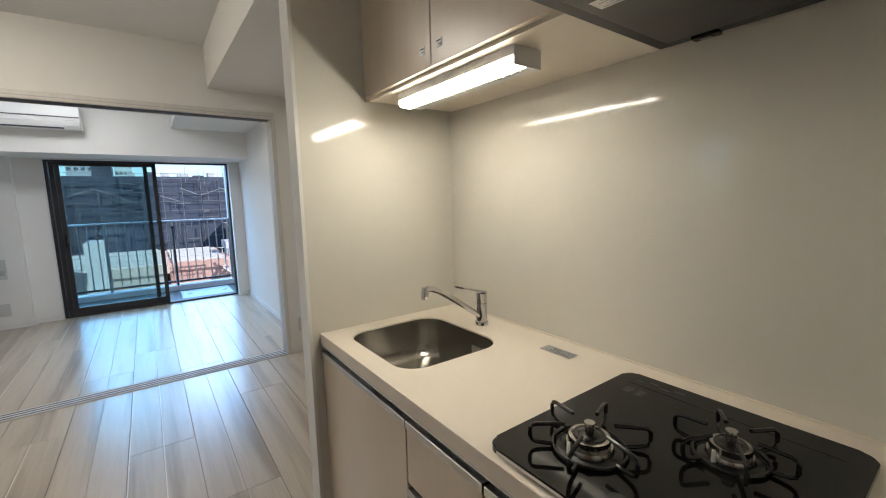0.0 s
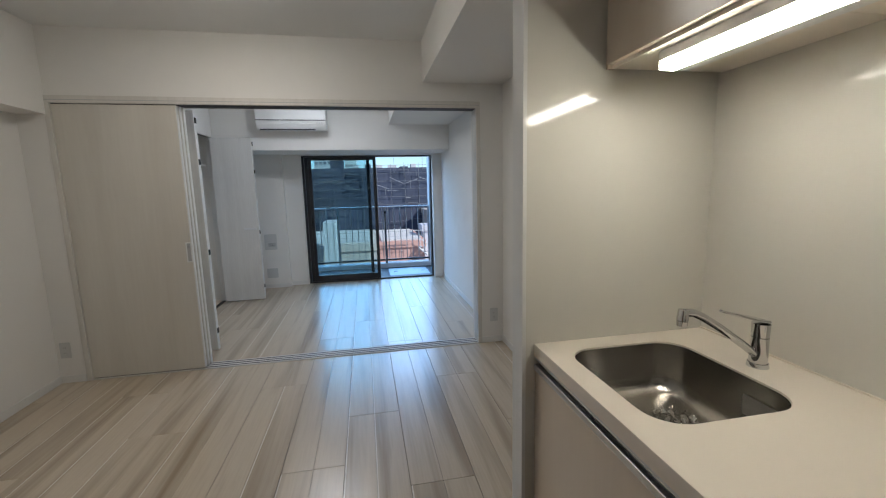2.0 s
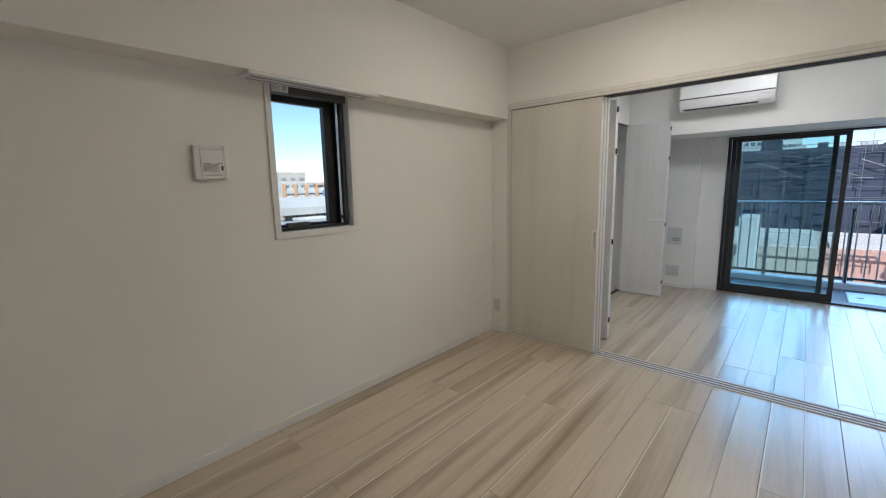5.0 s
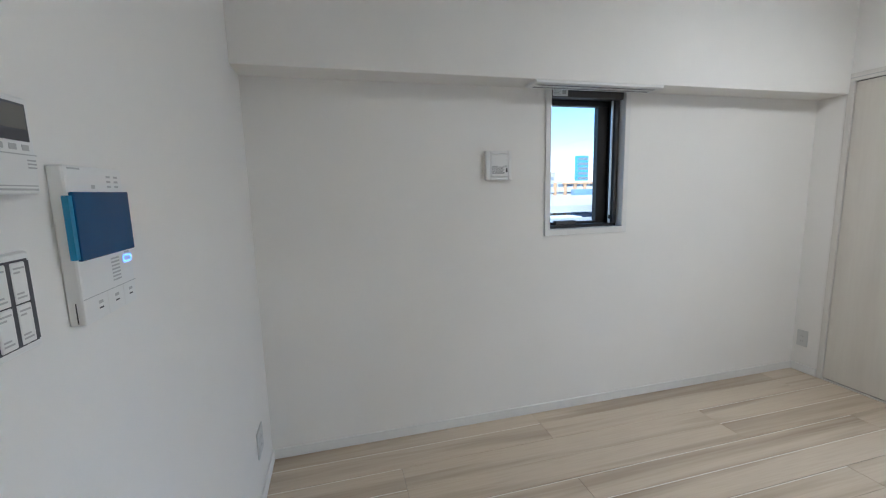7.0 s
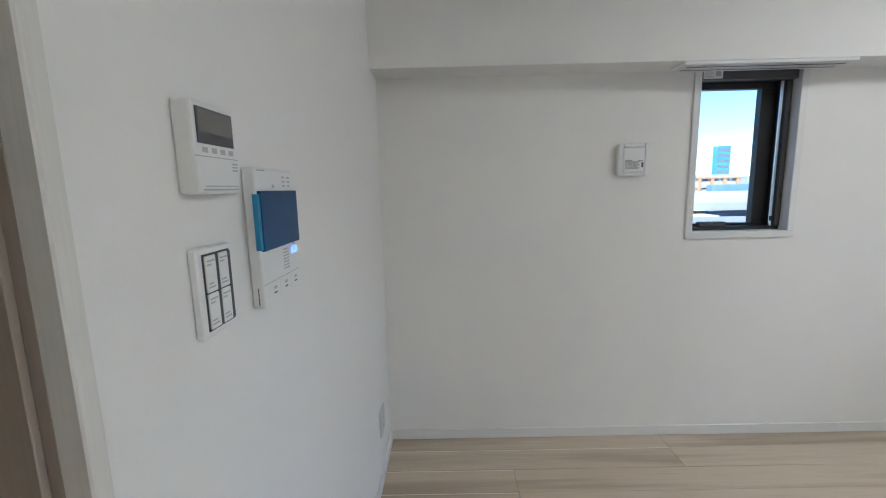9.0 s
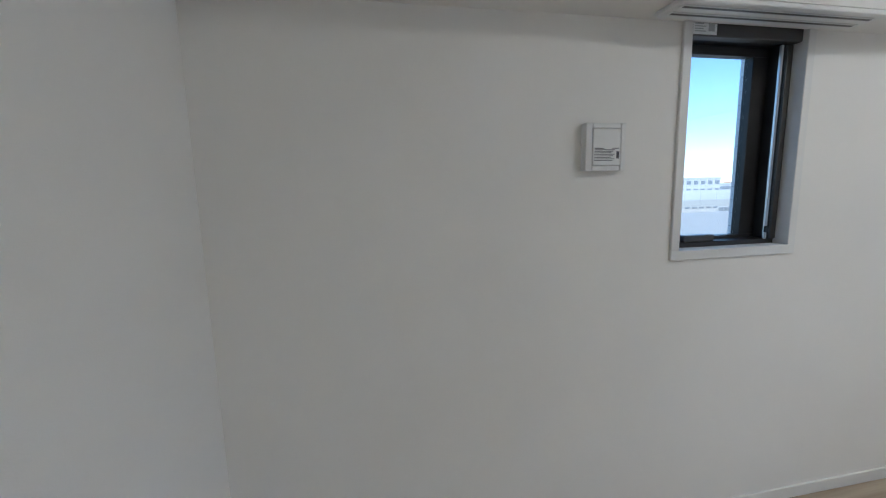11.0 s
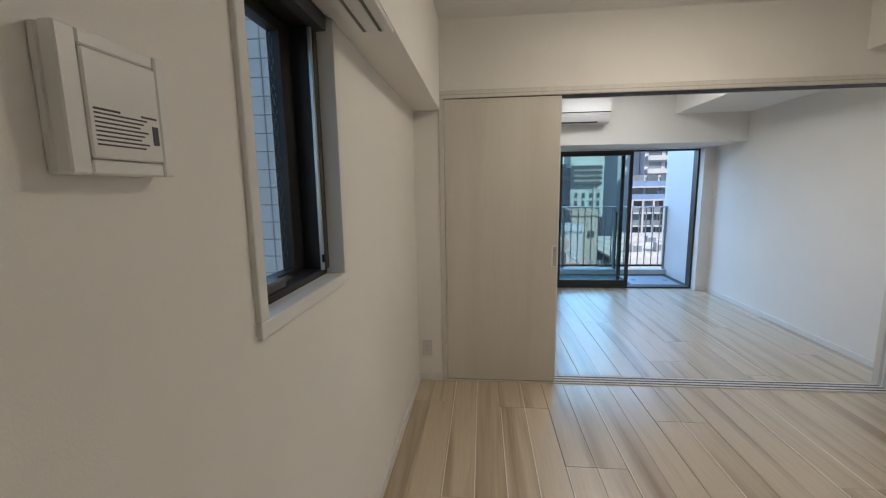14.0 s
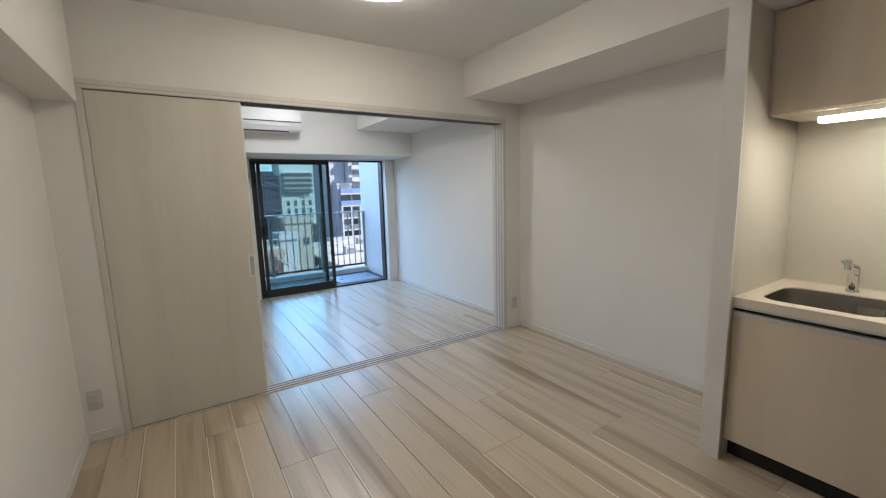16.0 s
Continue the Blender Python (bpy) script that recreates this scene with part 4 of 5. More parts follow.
lines("lamp_marks", ac, [((1.76 + 0.025 * k, 1.9240, 2.174), (1.772 + 0.025 * k, 1.9320, 2.180)) for k in range(3)], GREYPLASTIC)


def bifold(y, side, label):
    """A pair of closet leaves folded together, standing out into the room."""
    d = thing("closet_door", (0.5, y, 0.01), label, "closet door", "folding closet doors")
    for k in (0, 1):
        yy = y + side * 0.026 * k
        leaf = slab("leaf", (0.490, yy - 0.0115, 0.014), (0.955, yy + 0.0115, 2.028), PLASTIC if k else DOOR_WHITE, d, bevel=0.001)
        slab("edge_strip", (0.9552, yy - 0.0115, 0.014), (0.959, yy + 0.0115, 2.028), TRIM, leaf)
    for z in (0.16, 0.85, 1.60, 1.93):
        slab("hinge", (0.9592, y - 0.006 + side * 0.004, z), (0.966, y + 0.006 + side * 0.020, z + 0.045), BLACK, d, "small black hinge", 0.001)
    return d


DOOR_WHITE = wood_mat("white_door", (0.70, 0.69, 0.67), (0.64, 0.63, 0.61), 0.45, (12, 12, 0.6), (0.42, 0.75))
n = bifold(0.385, 1, "white folding closet door, folded open, beside the sliding doors")
f = bifold(2.115, 1, "white folding closet door, folded open, at the far end of the closet")
slab("handle", (0.785, 2.0935, 0.905), (0.935, 2.1032, 0.932), OUT_WHITE, f, "slim white bar handle", 0.003)
tagged(slab("trim_closet_track", (0.43, 0.335, 0.001), (0.47, 2.195, 0.008), BLACK), "dark floor track of the closet door", "trim", "", "structure")
tagged(slab("trim_closet_head", (0.43, 0.335, 2.0385), (0.47, 2.195, 2.0398), BLACK), "dark head track of the closet door", "trim", "", "structure")
tagged(part("trim_closet_frame", box(box(bmesh.new(), (0.415, 0.331, 0), (0.507, 0.352, 2.038), 0.001), (0.415, 2.178, 0), (0.507, 2.199, 2.038), 0.001), TRIM),
       "white frame of the closet opening", "trim", "", "structure")
shelf = thing("closet_shelf", (0.2, 1.27, 1.6), "white shelf with hanging rail inside the closet", "shelf")
slab("board", (-0.049, 0.301, 1.70), (0.38, 2.249, 1.72), PLASTIC, shelf, bevel=0.001)
part("hanging_rail", cyl(bmesh.new(), (0.18, 0.301, 1.63), (0.18, 2.249, 1.63), 0.014, sides=16), CHROME, shelf, "chrome hanging rail", True)

o1 = thing("gas_outlet_plate", (0.94, 2.77, 0.66), "pale grey wall plate with a socket flap", "outlet")
slab("plate", (0.856, 2.763, 0.556), (1.022, 2.7695, 0.776), OUTLET, o1, bevel=0.002)
slab("flap", (0.905, 2.758, 0.600), (1.005, 2.7628, 0.655), GREYPLASTIC, o1, "grey hinged flap", 0.002)
lines("print", o1, [((0.92, 2.757, 0.61), (0.985, 2.7579, 0.614)), ((0.92, 2.757, 0.636), (0.965, 2.7579, 0.64))], INK)
o2 = thing("wall_outlet", (0.93, 2.77, 0.215), "pale grey multi-socket outlet low on the column", "outlet", "wall outlets")
slab("plate", (0.858, 2.763, 0.148), (1.006, 2.7695, 0.286), OUTLET, o2, bevel=0.002)
slab("insert", (0.885, 2.760, 0.170), (0.98, 2.7628, 0.264), OUTLET, o2, bevel=0.001)

# ---- balcony window ----
BX0, BX1, BY, BZ = 1.415, 3.295, 2.93, 1.88
bw = tagged(new("window_2"), "tall bronze-framed sliding balcony window, one half open", "window", "", "structure")
bw.location = ((BX0 + BX1) / 2, BY, 0)
bm = bmesh.new()
for lo, hi in (((BX0 + 0.0005, 2.895, 0), (BX0 + 0.030, 3.015, BZ - 0.0005)), ((BX1 - 0.022, 2.895, 0), (BX1 - 0.0005, 3.015, BZ - 0.0005)),
               ((BX0 + 0.030, 2.895, BZ - 0.030), (BX1 - 0.022, 3.015, BZ - 0.0005)), ((BX0 + 0.030, 2.895, 0.0), (BX1 - 0.022, 3.015, 0.020))):
    box(bm, lo, hi, 0.002)
part("frame", bm, BRONZE, bw, "dark bronze outer frame")
tagged(part("trim_balcony_window", box(box(box(bmesh.new(), (1.402, 2.855, 0.0), (1.4145, 2.8945, BZ), 0.001), (3.2955, 2.785, 0.0), (3.308, 2.8945, BZ), 0.001),
       (1.402, 2.80, BZ - 0.012), (3.308, 2.8945, BZ - 0.0002), 0.001), TRIM), "white inner lining of the balcony window", "trim", "", "structure")


def sash(x0, x1, y, label):
    bm = bmesh.new()
    for lo, hi in (((x0, y - 0.016, 0.021), (x0 + 0.045, y + 0.016, BZ - 0.031)), ((x1 - 0.045, y - 0.016, 0.021), (x1, y + 0.016, BZ - 0.031)),
                   ((x0 + 0.045, y - 0.016, 0.021), (x1 - 0.045, y + 0.016, 0.105)), ((x0 + 0.045, y - 0.016, BZ - 0.075), (x1 - 0.045, y + 0.016, BZ - 0.031))):
        box(bm, lo, hi, 0.0015)
    sh = part("sash", bm, BRONZE, bw, label)
    p = slab("pane", (x0 + 0.045, y - 0.003, 0.105), (x1 - 0.045, y + 0.003, BZ - 0.075), GLASS_TINT, sh, "tinted glass")
    p.visible_shadow = False
    return sh


s1 = sash(BX0 + 0.085, 2.468, 2.925, "inner sash slid over the fixed half")
s2 = sash(BX0 + 0.034, 2.375, 2.965, "outer sash")
slab("latch", (BX0 + 0.095, 2.893, 0.85), (BX0 + 0.115, 2.9085, 0.98), BLACK, s1, "black crescent latch", 0.003)

# ---- balcony ----
structure("balcony_floor", [((0.2, 3.02, -0.20), (3.42, 4.16, -0.030))], BALC_FLOOR, "grey non-slip balcony floor", "floor")
structure("balcony_kerb", [((0.2, 3.96, -0.0295), (3.42, 4.16, 0.045))], OUT_WHITE, "low white kerb under the railing", "kerb")
structure("balcony_wall_east", [((3.42, 3.02, -0.20), (3.56, 4.16, 2.80))], OUT_WHITE, "white side wall of the balcony", "wall")
structure("balcony_wall_west", [((0.1, 3.02, -0.20), (0.2, 4.16, 2.80))], OUT_WHITE, "white partition at the end of the balcony", "wall")
structure("balcony_facade", [((0.0, 3.021, -0.2), (1.412, 3.06, 2.80)), ((3.30, 3.021, -0.2), (3.4195, 3.06, 2.80)), ((1.412, 3.021, 1.885), (3.30, 3.06, 2.80)), ((1.412, 3.021, -0.2), (3.30, 3.06, -0.004))],
          OUT_WHITE, "white outer face round the balcony window", "wall")
hatch = thing("balcony_hatch", (2.95, 3.42, -0.03), "pale blue-grey metal escape hatch in the balcony floor", "hatch")
HATCH = mat("hatch_sheet", (0.26, 0.34, 0.42), 0.35, 0.5, vary=0.08, scale=12, grain=0.1, grain_scale=90)
slab("cover", (2.62, 3.14, -0.0295), (3.28, 3.72, -0.004), HATCH, hatch, bevel=0.006)
for x in (2.70, 3.16):
    slab("grip", (x, 3.40, -0.0038), (x + 0.06, 3.44, -0.0015), BALC_FLOOR, hatch)
RAILY = 4.06
rl = thing("balcony_railing", (1.8, RAILY, 0.045), "grey metal balcony railing with thin upright bars", "railing")
part("top_rail", box(bmesh.new(), (0.2005, RAILY - 0.022, 1.050), (3.4195, RAILY + 0.022, 1.072), 0.005, 2), ALU, rl, "pale aluminium handrail")
slab("bottom_rail", (0.2005, RAILY - 0.016, 0.085), (3.4195, RAILY + 0.016, 0.115), BRONZE, rl, bevel=0.003)
RAILBAR = mat("railing_bar", (0.36, 0.35, 0.345), 0.45, 0.3, vary=0.08, scale=20)
for x in (0.99, 1.80, 2.62, 3.405):
    slab("post", (x - 0.02 if x < 3.3 else x - 0.012, RAILY - 0.02, 0.0455), (x + 0.02 if x < 3.3 else x + 0.012, RAILY + 0.02, 1.0498), RAILBAR, rl, bevel=0.002)
bar = None
for k in range(30):
    x = 0.315 + 0.1075 * k
    if min(abs(x - p) for p in (0.99, 1.80, 2.62, 3.405)) < 0.04:
        continue
    if bar is None:
        bar = slab("bar", (x - 0.007, RAILY - 0.009, 0.1155), (x + 0.007, RAILY + 0.009, 1.0497), RAILBAR, rl, bevel=0.001)
        bar0 = x
    else:
        b = new("bar", bar.data)
        b.parent, b.location = rl, (x - bar0, 0, 0)
brace = thing("railing_brace", (2.62, 3.98, 0.045), "short dark stay beside the railing post", "bracket")
slab("stay", (2.612, 3.97, 0.0455), (2.630, 3.99, 0.95), BRONZE, brace, bevel=0.002)
slab("hook", (2.605, 3.965, 0.9505), (2.637, 3.995, 0.985), BLACK, brace, bevel=0.003)

# ---- outside: street level is 17 m below ----
G = -17.0
tagged(slab("ground", (-900, -900, G - 1), (900, 900, G), ASPHALT), "grey city ground far below", "ground", "", "structure")
# tiled column beside the small window
col = tagged(slab("wall_outer_column", (-0.345, -1.452, -1.0), (-0.2002, -1.0, 3.2), GREYPLASTIC), "white outer column clad in small tiles", "wall", "", "structure")
tile_mesh = None
for i in range(2):
    for j in range(24):
        z = 0.75 + 0.061 * j
        x = -0.345 + 0.0745 * i
        if tile_mesh is None:
            t0 = slab("tile", (x + 0.001, -1.458, z), (x + 0.0715, -1.4522, z + 0.0575), OUT_TILE, col, bevel=0.0012)
            tile_mesh, tx0, tz0 = t0.data, x, z
        else:
            tt = new("tile", tile_mesh)
            tt.parent, tt.location = col, (x - tx0, 0, z - tz0)


def building(name, x0, y0, x1, y1, top, wall, label, face="-y", floors=0, cols=0, floor_h=3.0, win=(1.4, 1.3), band=None, group="", parapet=True):
    """A block with its storeys: windows as sunk panes, and balcony bands where it has them; face is the side that shows."""
    b = thing(name, ((x0 + x1) / 2, (y0 + y1) / 2, G), label, "building", group)
    slab("wall", (x0, y0, G), (x1, y1, top), wall, b)
    if parapet:
        slab("parapet", (x0 - 0.15, y0 - 0.15, top), (x1 + 0.15, y1 + 0.15, top + 0.5), wall, b)
    shared = None
    for fl in range(floors):
        z = top - (fl + 1) * floor_h + 0.8
        for c in range(cols):
            if face == "-y":
                u = x0 + (x1 - x0) * (c + 0.5) / cols
                lo, hi = (u - win[0] / 2, y0 - 0.10, z), (u + win[0] / 2, y0 - 0.02, z + win[1])
            else:
                u = y0 + (y1 - y0) * (c + 0.5) / cols
                lo, hi = (x1 + 0.02, u - win[0] / 2, z), (x1 + 0.10, u + win[0] / 2, z + win[1])
            if shared is None:
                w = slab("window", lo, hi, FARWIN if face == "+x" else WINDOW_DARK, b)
                shared, at = w.data, Vector(lo)
            else:
                w = new("window", shared)
                w.parent, w.location = b, Vector(lo) - at
        if band:
            if face == "-y":
                slab("balcony", (x0 + 0.3, y0 - 1.1, z - 0.9), (x1 - 0.3, y0 - 0.12, z + 0.25), band, b, bevel=0.02)
            else:
                slab("balcony", (x1 + 0.12, y0 + 0.3, z - 0.9), (x1 + 1.1, y1 - 0.3, z + 0.25), band, b, bevel=0.02)
    return b


# netted building under repair
sb = building("netted_building", -14, 43.5, 9.4, 56, 3.3, NET2, "dark building wrapped in scaffold netting")
random.seed(4)
for i in range(16):
    x = -14.5 + 1.52 * i
    for j in range(5):
        z1 = 3.35 - 4.1 * j
        slab("net_sheet", (x + 0.015, 42.30 + random.uniform(-0.06, 0.06), z1 - 4.07), (x + 1.505, 42.36 + random.uniform(0.0, 0.06), z1), random.choice((NET, NET, NET2)), sb)
for i in range(17):
    x = -14.5 + 1.52 * i
    part("pole", cyl(bmesh.new(), (x, 42.05, G), (x, 42.05, 4.1 + random.uniform(-0.2, 0.3)), 0.020, sides=6), POLE, sb)
for k in range(6):
    z = 4.0 - 0.85 * k
    part("rail", cyl(bmesh.new(), (-14.5, 42.0, z), (9.9, 42.0, z), 0.020, sides=6), POLE, sb)
for k in range(9):
    x, tilt = -4.5 + 1.6 * k, (-0.7, 0.5, -0.55)[k % 3]
    part("brace", cyl(bmesh.new(), (x, 41.95, 2.7 - 0.7 * (k % 2)), (x + 1.5, 41.95, 2.7 - 0.7 * (k % 2) + tilt), 0.024, sides=6), POLE_LIGHT, sb)
for k in range(110):
    x, z = random.uniform(-9, 9.2), 3.6 - 7.5 * random.random() ** 1.6
    w = random.uniform(0.3, 1.6)
    if k % 3:
        slab("scaffold_board", (x, 41.9, z), (x + w, 41.98, z + random.uniform(0.02, 0.05)), POLE_LIGHT if k % 4 == 0 else POLE, sb)
    else:
        slab("scaffold_post", (x, 41.9, z), (x + 0.03, 41.96, z + w), POLE, sb)
for k in range(6):
    x = 1.2 + 1.35 * k
    slab("roof_plant", (x, 46.0, 3.8), (x + random.uniform(0.5, 1.1), 47.2, 4.05 + random.uniform(0.0, 0.35)), (FAR, NET2, FAR_WHITE)[k % 3], sb)
building("rooftop_block", -1.25, 44.2, 0.15, 47, 4.75, NET, "dark netted rooftop block", parapet=False)
building("far_tower", -6.2, 205, -0.6, 215, 24, APT_TEAL, "pale tower block behind the netted building", floors=7, cols=4, floor_h=3.0, win=(0.9, 1.3))
building("far_slab_block", -19, 190, -9.5, 205, 15.5, FAR, "grey block behind the netted building", floors=4, cols=5, floor_h=3.0, win=(1.2, 1.2))

building("pink_building", 3.2, 27.5, 6.6, 36, -3.0, PINK, "low pink building with a pale flat roof", floors=4, cols=2, floor_h=2.6, win=(0.8, 0.8))
building("cream_building", -5.5, 26, 3.0, 36, -2.9, BEIGE, "low cream building with a pale flat roof", floors=3, cols=5, floor_h=2.6, win=(0.7, 0.7))
tagged(slab("flat_roof", (-5.3, 26.2, -2.39), (2.8, 35.8, -2.3), ROOF), "pale flat roof of the cream building", "roof", "", "structure")
tagged(slab("flat_roof", (3.4, 27.7, -2.49), (6.4, 35.8, -2.4), ROOF), "pale flat roof of the pink building", "roof", "", "structure")
building("white_annex", -0.3, 22.5, 0.45, 25, -0.55, FAR_WHITE, "narrow white stair tower with a sunlit edge", parapet=False)
rf = thing("roof_railing", (2.0, 27.2, -2.3), "white roof railing with thin bars", "railing")
slab("rail", (-5.3, 26.3, -1.66), (6.4, 26.35, -1.61), FAR_WHITE, rf)
slab("rail", (-5.3, 26.3, -2.02), (6.4, 26.34, -1.99), FAR_WHITE, rf)
for k in range(40):
    x = -5.3 + 0.30 * k
    slab("bar", (x, 26.31, -2.39), (x + 0.03, 26.35, -1.661), FAR_WHITE, rf)
building("blue_stair_house", 7.0, 30.0, 8.3, 32.0, -2.1, APT, "small pale blue stair house on a roof")
tagged(slab("lower_roof", (6.6, 27.5, -5.2), (9.0, 36, -4.6), PINK), "pink lower roof beside the stairs", "roof", "", "structure")
stairs = thing("outside_stairs", (6.9, 27.0, -4.6), "white outside stairs with a sloping railing", "stairs")
for k in range(8):
    x, z = 6.15 + 0.24 * k, -2.95 - 0.20 * k
    slab("tread", (x, 26.9, z - 0.05), (x + 0.26, 27.45, z), FAR_WHITE, stairs)
    slab("baluster", (x + 0.11, 26.9, z + 0.001), (x + 0.14, 26.93, z + 0.75), FAR_WHITE, stairs)
for dz in (0.0, 0.80):
    part("stringer" if dz == 0.0 else "handrail", tube(bmesh.new(), [(6.15, 26.915, -3.05 + dz), (8.1, 26.915, -4.65 + dz)], 0.06 if dz == 0.0 else 0.03, 8), FAR_WHITE, stairs)
for k in range(9):
    slab("post", (8.1 + 0.10 * k, 26.9, -5.2), (8.13 + 0.10 * k, 26.93, -3.85), FAR_WHITE, stairs)

# beyond: towers seen further round
st = building("striped_apartments", 52.5, 250, 73, 270, 19.5, APT_TEAL, "pale green apartment block with dark balcony bands")
for k in range(4):
    z = 11.3 - 3.0 * k
    bal = slab("balcony", (54.5, 247.6, z), (70.5, 249.8, z + 1.45), WINDOW_DARK, st, "dark balcony band")
    slab("slab_edge", (54, 247.2, z + 1.95), (71, 249.8, z + 2.6), FAR_WHITE, bal, "pale slab edge")
    for c in range(3):
        slab("recess", (55 + 5.3 * c, 248.8, z + 1.46), (59 + 5.3 * c, 249.9, z + 1.94), FARWIN, bal)
for fl in range(4):
    for c in range(4):
        slab("window", (55.5 + 4.3 * c, 249.7, -5.6 - 4.6 * fl), (57.0 + 4.3 * c, 249.98, -2.5 - 4.6 * fl), WINDOW_DARK, st)
building("grey_office", 56.6, 190, 65, 193, 14.0, APT_TEAL, "grey office block with rows of windows", floors=9, cols=5, floor_h=3.2, win=(1.0, 1.6))
building("beige_house", 8.6, 35.5, 11.0, 44, -1.25, BEIGE, "plain beige side wall of a small building", floors=4, cols=2, floor_h=2.8, win=(0.5, 0.6))
ap = building("blue_balcony_apartments", 34.5, 97, 54, 112, 3.2, APT, "pale apartment block with blue and dark balconies")
upper = slab("upper_block", (38.2, 98.5, 3.71), (54, 111, 17.0), APT, ap, "narrower upper storeys")
slab("side_block", (33.0, 101, G), (38.0, 112, 16.0), FAR, ap, "grey block beside the balconies")
for fl in range(4):
    z = 4.1 + 3.0 * fl
    slab("balcony", (38.6, 97.3, z), (53.5, 98.4, z + 1.1), FAR_WHITE, upper)
    for c in range(4):
        slab("window", (39.2 + 3.7 * c, 98.38, z + 1.12), (42.0 + 3.7 * c, 98.48, z + 2.6), WINDOW_DARK if (c + fl) % 3 else FARWIN, upper)
for fl in range(6):
    z = 1.2 - 3.0 * fl
    bal = slab("balcony", (34.8, 95.6, z), (53.7, 96.9, z + 1.15), APT_BLUE if fl < 2 else FARWIN, ap, "", 0.03)
    slab("slab_edge", (34.7, 95.4, z - 0.35), (53.8, 96.9, z - 0.01), FAR_WHITE, bal, "pale slab edge")
    for c in range(6):
        slab("window", (35.2 + 3.1 * c, 96.8, z + 1.16), (37.7 + 3.1 * c, 96.95, z + 2.6), WINDOW_DARK if (c + fl) % 3 else FARWIN, bal)
for c in range(9):
    slab("column", (34.7 + 2.35 * c, 95.3, G), (35.1 + 2.35 * c, 95.58, -1.9), FAR_WHITE, ap)
building("terrace_house", 24, 66, 33, 74, -7.6, FAR_WHITE, "low white building with a flat roof", floors=3, cols=6, floor_h=2.8, win=(0.9, 1.2))
tagged(slab("car_park_roof", (14.0, 26, -6.2), (40, 56, -6.0), ROOF), "wide pale sunlit roof below", "roof", "", "structure")
for y in (33.0, 41.0, 49.0, 55.6):
    tagged(slab("roof_parapet", (14.0, y, -6.0), (40, y + 0.25, -5.55), FAR_WHITE), "low white parapet across the roof", "trim", "", "structure")
for k, (x, y) in enumerate(((17.5, 44), (20.5, 45), (22.0, 51.5), (25.5, 52))):
    unit = thing("roof_unit", (x, y, -6.0), "grey ventilation unit on the flat roof", "roof unit", "roof units")
    slab("casing", (x - 0.6, y - 0.5, -6.0), (x + 0.6, y + 0.5, -5.0), FAR, unit, "", 0.04)
    slab("grille", (x - 0.45, y - 0.53, -5.85), (x + 0.45, y - 0.505, -5.2), FARWIN, unit)
up = thing("utility_pole", (13.2, 46, G), "tall grey utility pole with lamps", "pole")
part("shaft", cyl(bmesh.new(), (13.2, 46, G), (13.2, 46, 1.3), 0.16, 0.11, 12), CONCRETE, up)
for z in (0.9, -0.4, -1.8):
    slab("cross_arm", (12.5, 45.95, z), (13.9, 46.05, z + 0.1), POLE, up)

# west: skyline past the small window
random.seed(11)
WESTMATS = [FAR, BEIGE, FAR_WHITE, ORANGE, APT, FAR]
for k in range(26):
    a = radians(-78 + 2.6 * k + random.uniform(-0.5, 0.5))
    d = random.uniform(150, 260)
    x, y = 1.5 + d * math.sin(a), -3 + d * math.cos(a)
    w = random.uniform(9, 16)
    building("far_block", x - w, y - w * 0.6, x, y + w * 0.6, 1.4 + random.uniform(-3.5, 2.2), random.choice(WESTMATS),
             "pale city block seen far off", face="+x", floors=5, cols=6, floor_h=2.6, win=(1.6, 1.2), group="far city blocks")
building("blue_glass_tower", -390, 248, -383, 260, 33, TOWER, "tall blue glass tower on the skyline", face="+x", floors=10, cols=3, floor_h=5, win=(4.0, 2.6))
building("cream_roof_block", -138, 62, -126, 71.5, 6.1, BEIGE, "cream block above the far roofs", face="+x", floors=2, cols=3, floor_h=3.0, win=(1.6, 0.9))
ob_ = building("orange_apartments", -124, 54, -109.3, 76, 2.7, FAR_WHITE, "pale apartments with orange columns and grey balconies", face="+x", floors=4, cols=8, floor_h=2.0, win=(1.9, 0.8))
for k in range(7):
    slab("column", (-109.2, 54.2 + 3.4 * k, G), (-108.6, 55.0 + 3.4 * k, 2.7), ORANGE, ob_, "orange column")
for k in range(4):
    slab("balcony", (-109.2, 55.1, -0.2 - 2.0 * k), (-108.8, 75.8, 0.65 - 2.0 * k), FAR, ob_, "grey balcony band")
slab("top_band", (-109.2, 64, 2.2), (-108.5, 76, 2.69), ORANGE, ob_)
building("blue_sheeted_block", -107.5, 66, -105.5, 76, 0.6, APT_BLUE, "low building behind blue sheeting", parapet=False)
hw = thing("elevated_road", (-95, 40, G), "pale concrete elevated road with parapets", "road")
slab("deck", (-104, -120, -5.2), (-92, 220, -3.4), CONCRETE, hw)
slab("parapet", (-92.4, -120, -3.4), (-92, 220, -1.6), FAR, hw)
for k in range(28):
    slab("parapet_post", (-92.0, 5 + 5 * k, -3.3), (-91.9, 5.5 + 5 * k, -1.5), FAR, hw)
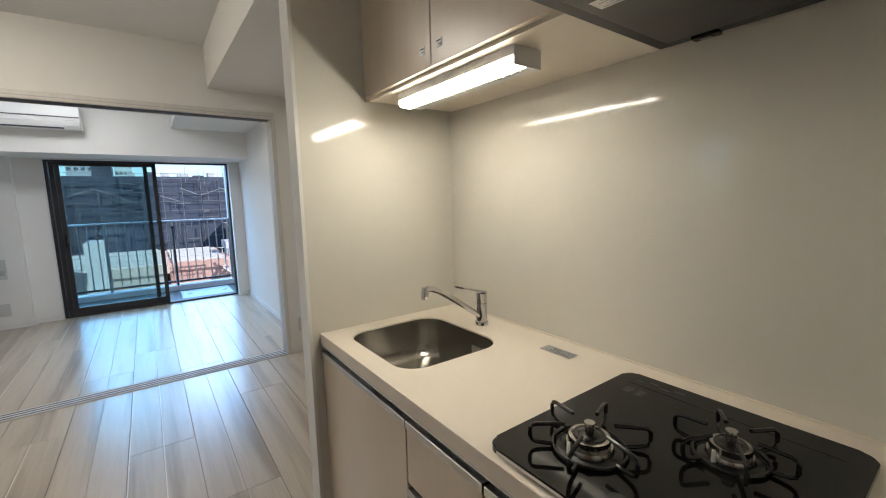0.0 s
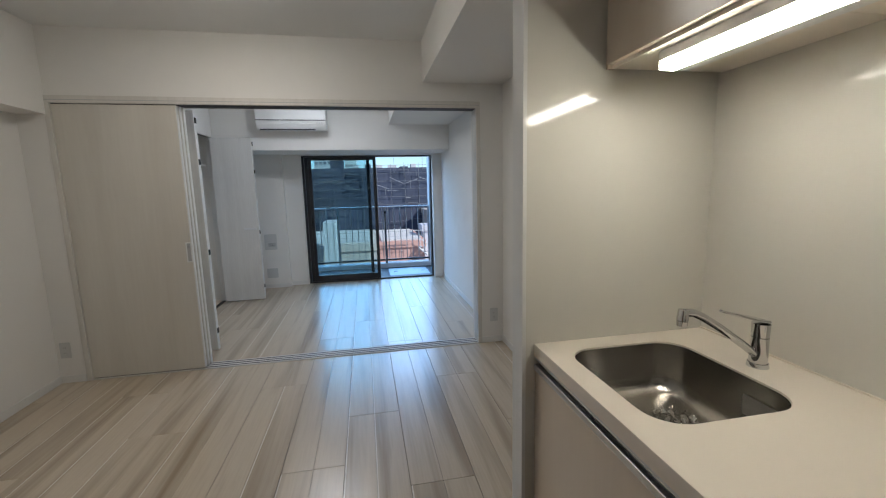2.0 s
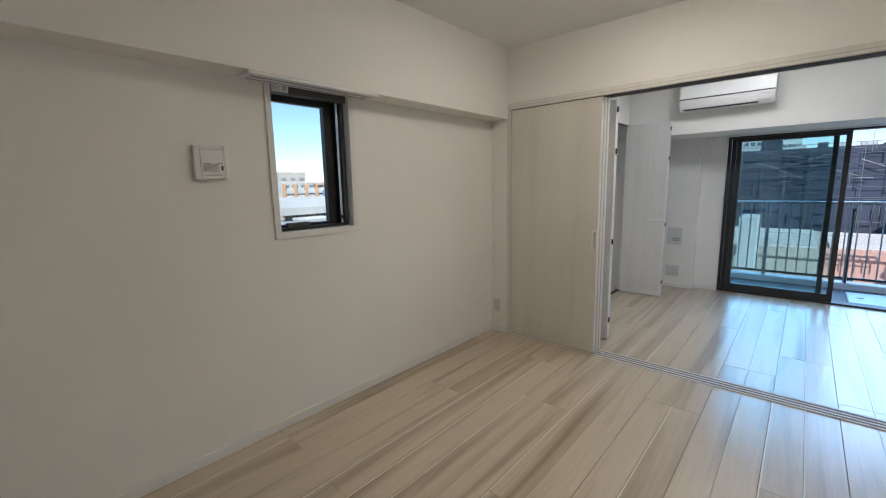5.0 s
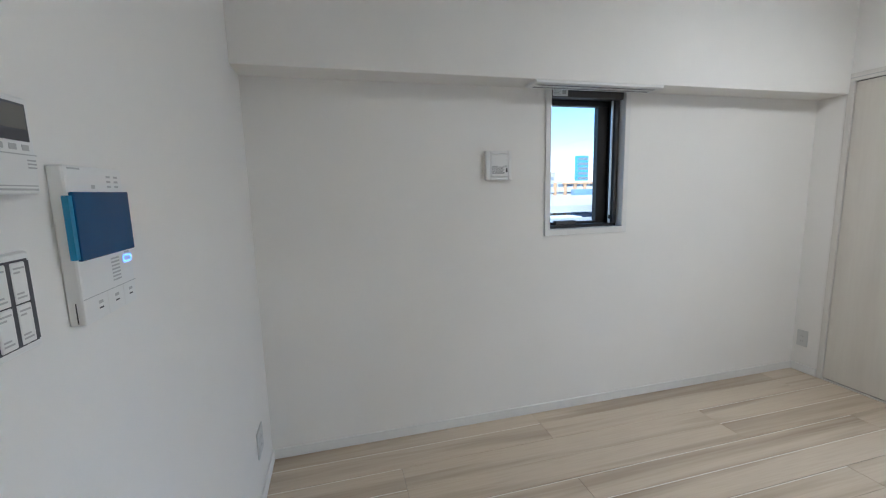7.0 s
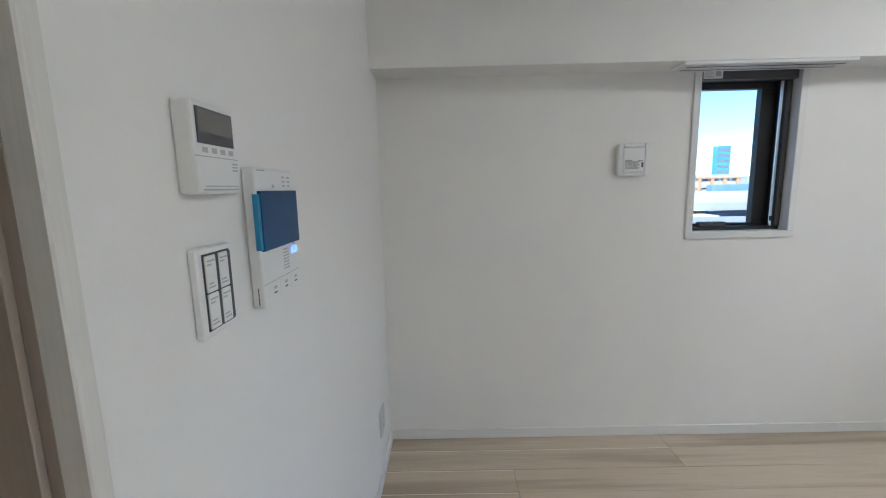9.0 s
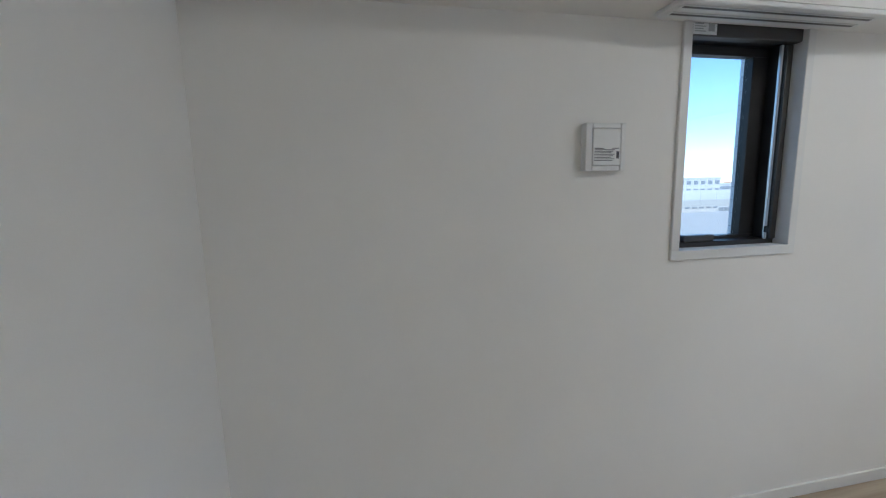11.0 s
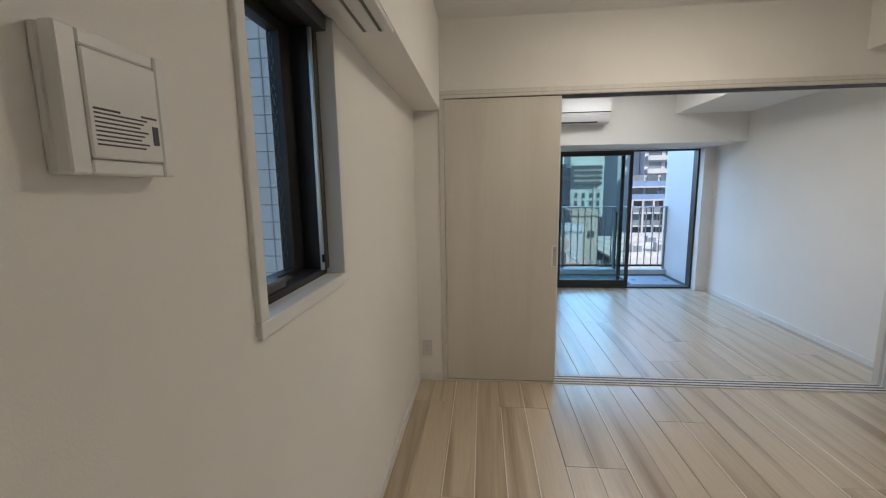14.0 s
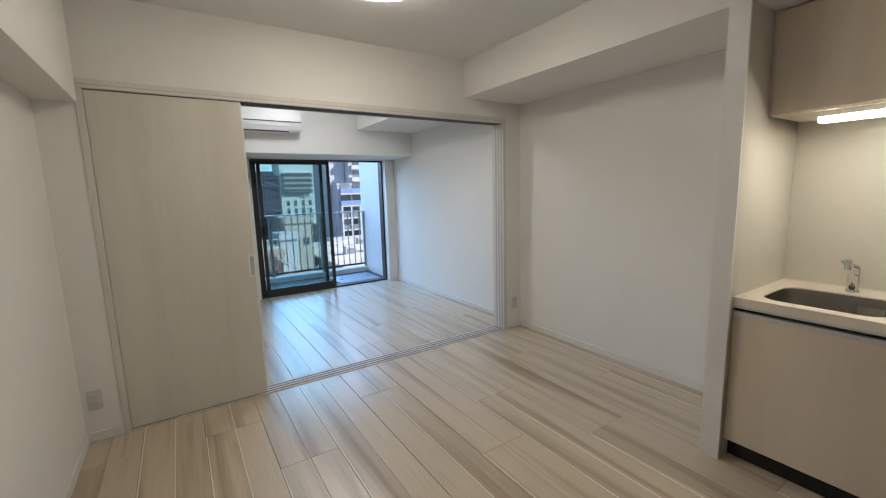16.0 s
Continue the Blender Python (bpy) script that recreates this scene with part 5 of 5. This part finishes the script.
slab("parapet", (-104, -120, -3.4), (-103.6, 220, -1.1), FAR, hw)
for k in range(9):
    slab("pier", (-100, -110 + 38 * k, G), (-96, -107 + 38 * k, -5.201), CONCRETE, hw)
building("near_roof", -80, -20, -30, 120, -6.1, CONCRETE, "wide pale flat roof below the window")
for k, (x, y) in enumerate(((-88, 25), (-86, 38), (-87, 52), (-86, 16))):
    building("small_house", x - 6, y - 4, x, y + 4, -5.0 - 0.7 * k, random.choice((OUT_WHITE, BEIGE, ORANGE)), "small pale house below the road", face="+x", floors=2, cols=3, floor_h=2.6)

# ---- floor boards: 0.30 by 1.82 m, two strips each ----
floor = tagged(slab("floor", (-0.05, -3.754, -0.06), (3.47, 2.93, -0.0062), JOINT), "whitewashed wood-print floor boards with brown streaks", "floor", "", "structure")
PITCH, LONG = 0.307, 1.84
starts = {0: -0.30, 1: -1.15, 2: -0.35, 3: -0.90, 4: -1.75, 5: -0.45, 6: -1.406, 7: -0.957, 8: -1.62, 9: -0.55, 10: -1.2, 11: -0.2}
boards = {}
for k in range(12):
    xa = 0.27 - PITCH + PITCH * k
    cut = starts[k]
    ys = sorted([cut + LONG * m for m in range(-4, 5)])
    for ya in ys:
        y0, y1 = max(ya, -3.754), min(ya + LONG, 2.925)
        if y1 - y0 < 0.02:
            continue
        for half in (0, 1):
            x0 = xa + half * PITCH / 2
            x1 = x0 + PITCH / 2
            x0, x1 = max(x0, -0.049), min(x1, 3.469)
            if x1 - x0 < 0.01:
                continue
            gap0, gap1 = (0.0016, 0.0006) if half == 0 else (0.0006, 0.0016)
            w, h = round(x1 - x0 - gap0 - gap1, 4), round(y1 - y0 - 0.0020, 4)
            key = (w, h)
            if key not in boards:
                bm = box(bmesh.new(), (0, 0, -0.006), (w, h, 0.0), 0.0007)
                me = bpy.data.meshes.new("board")
                bm.to_mesh(me)
                bm.free()
                me.materials.append(FLOOR)
                boards[key] = me
            ob = new("board", boards[key])
            ob.parent, ob.location = floor, (x0 + gap0, y0 + 0.0010, 0)
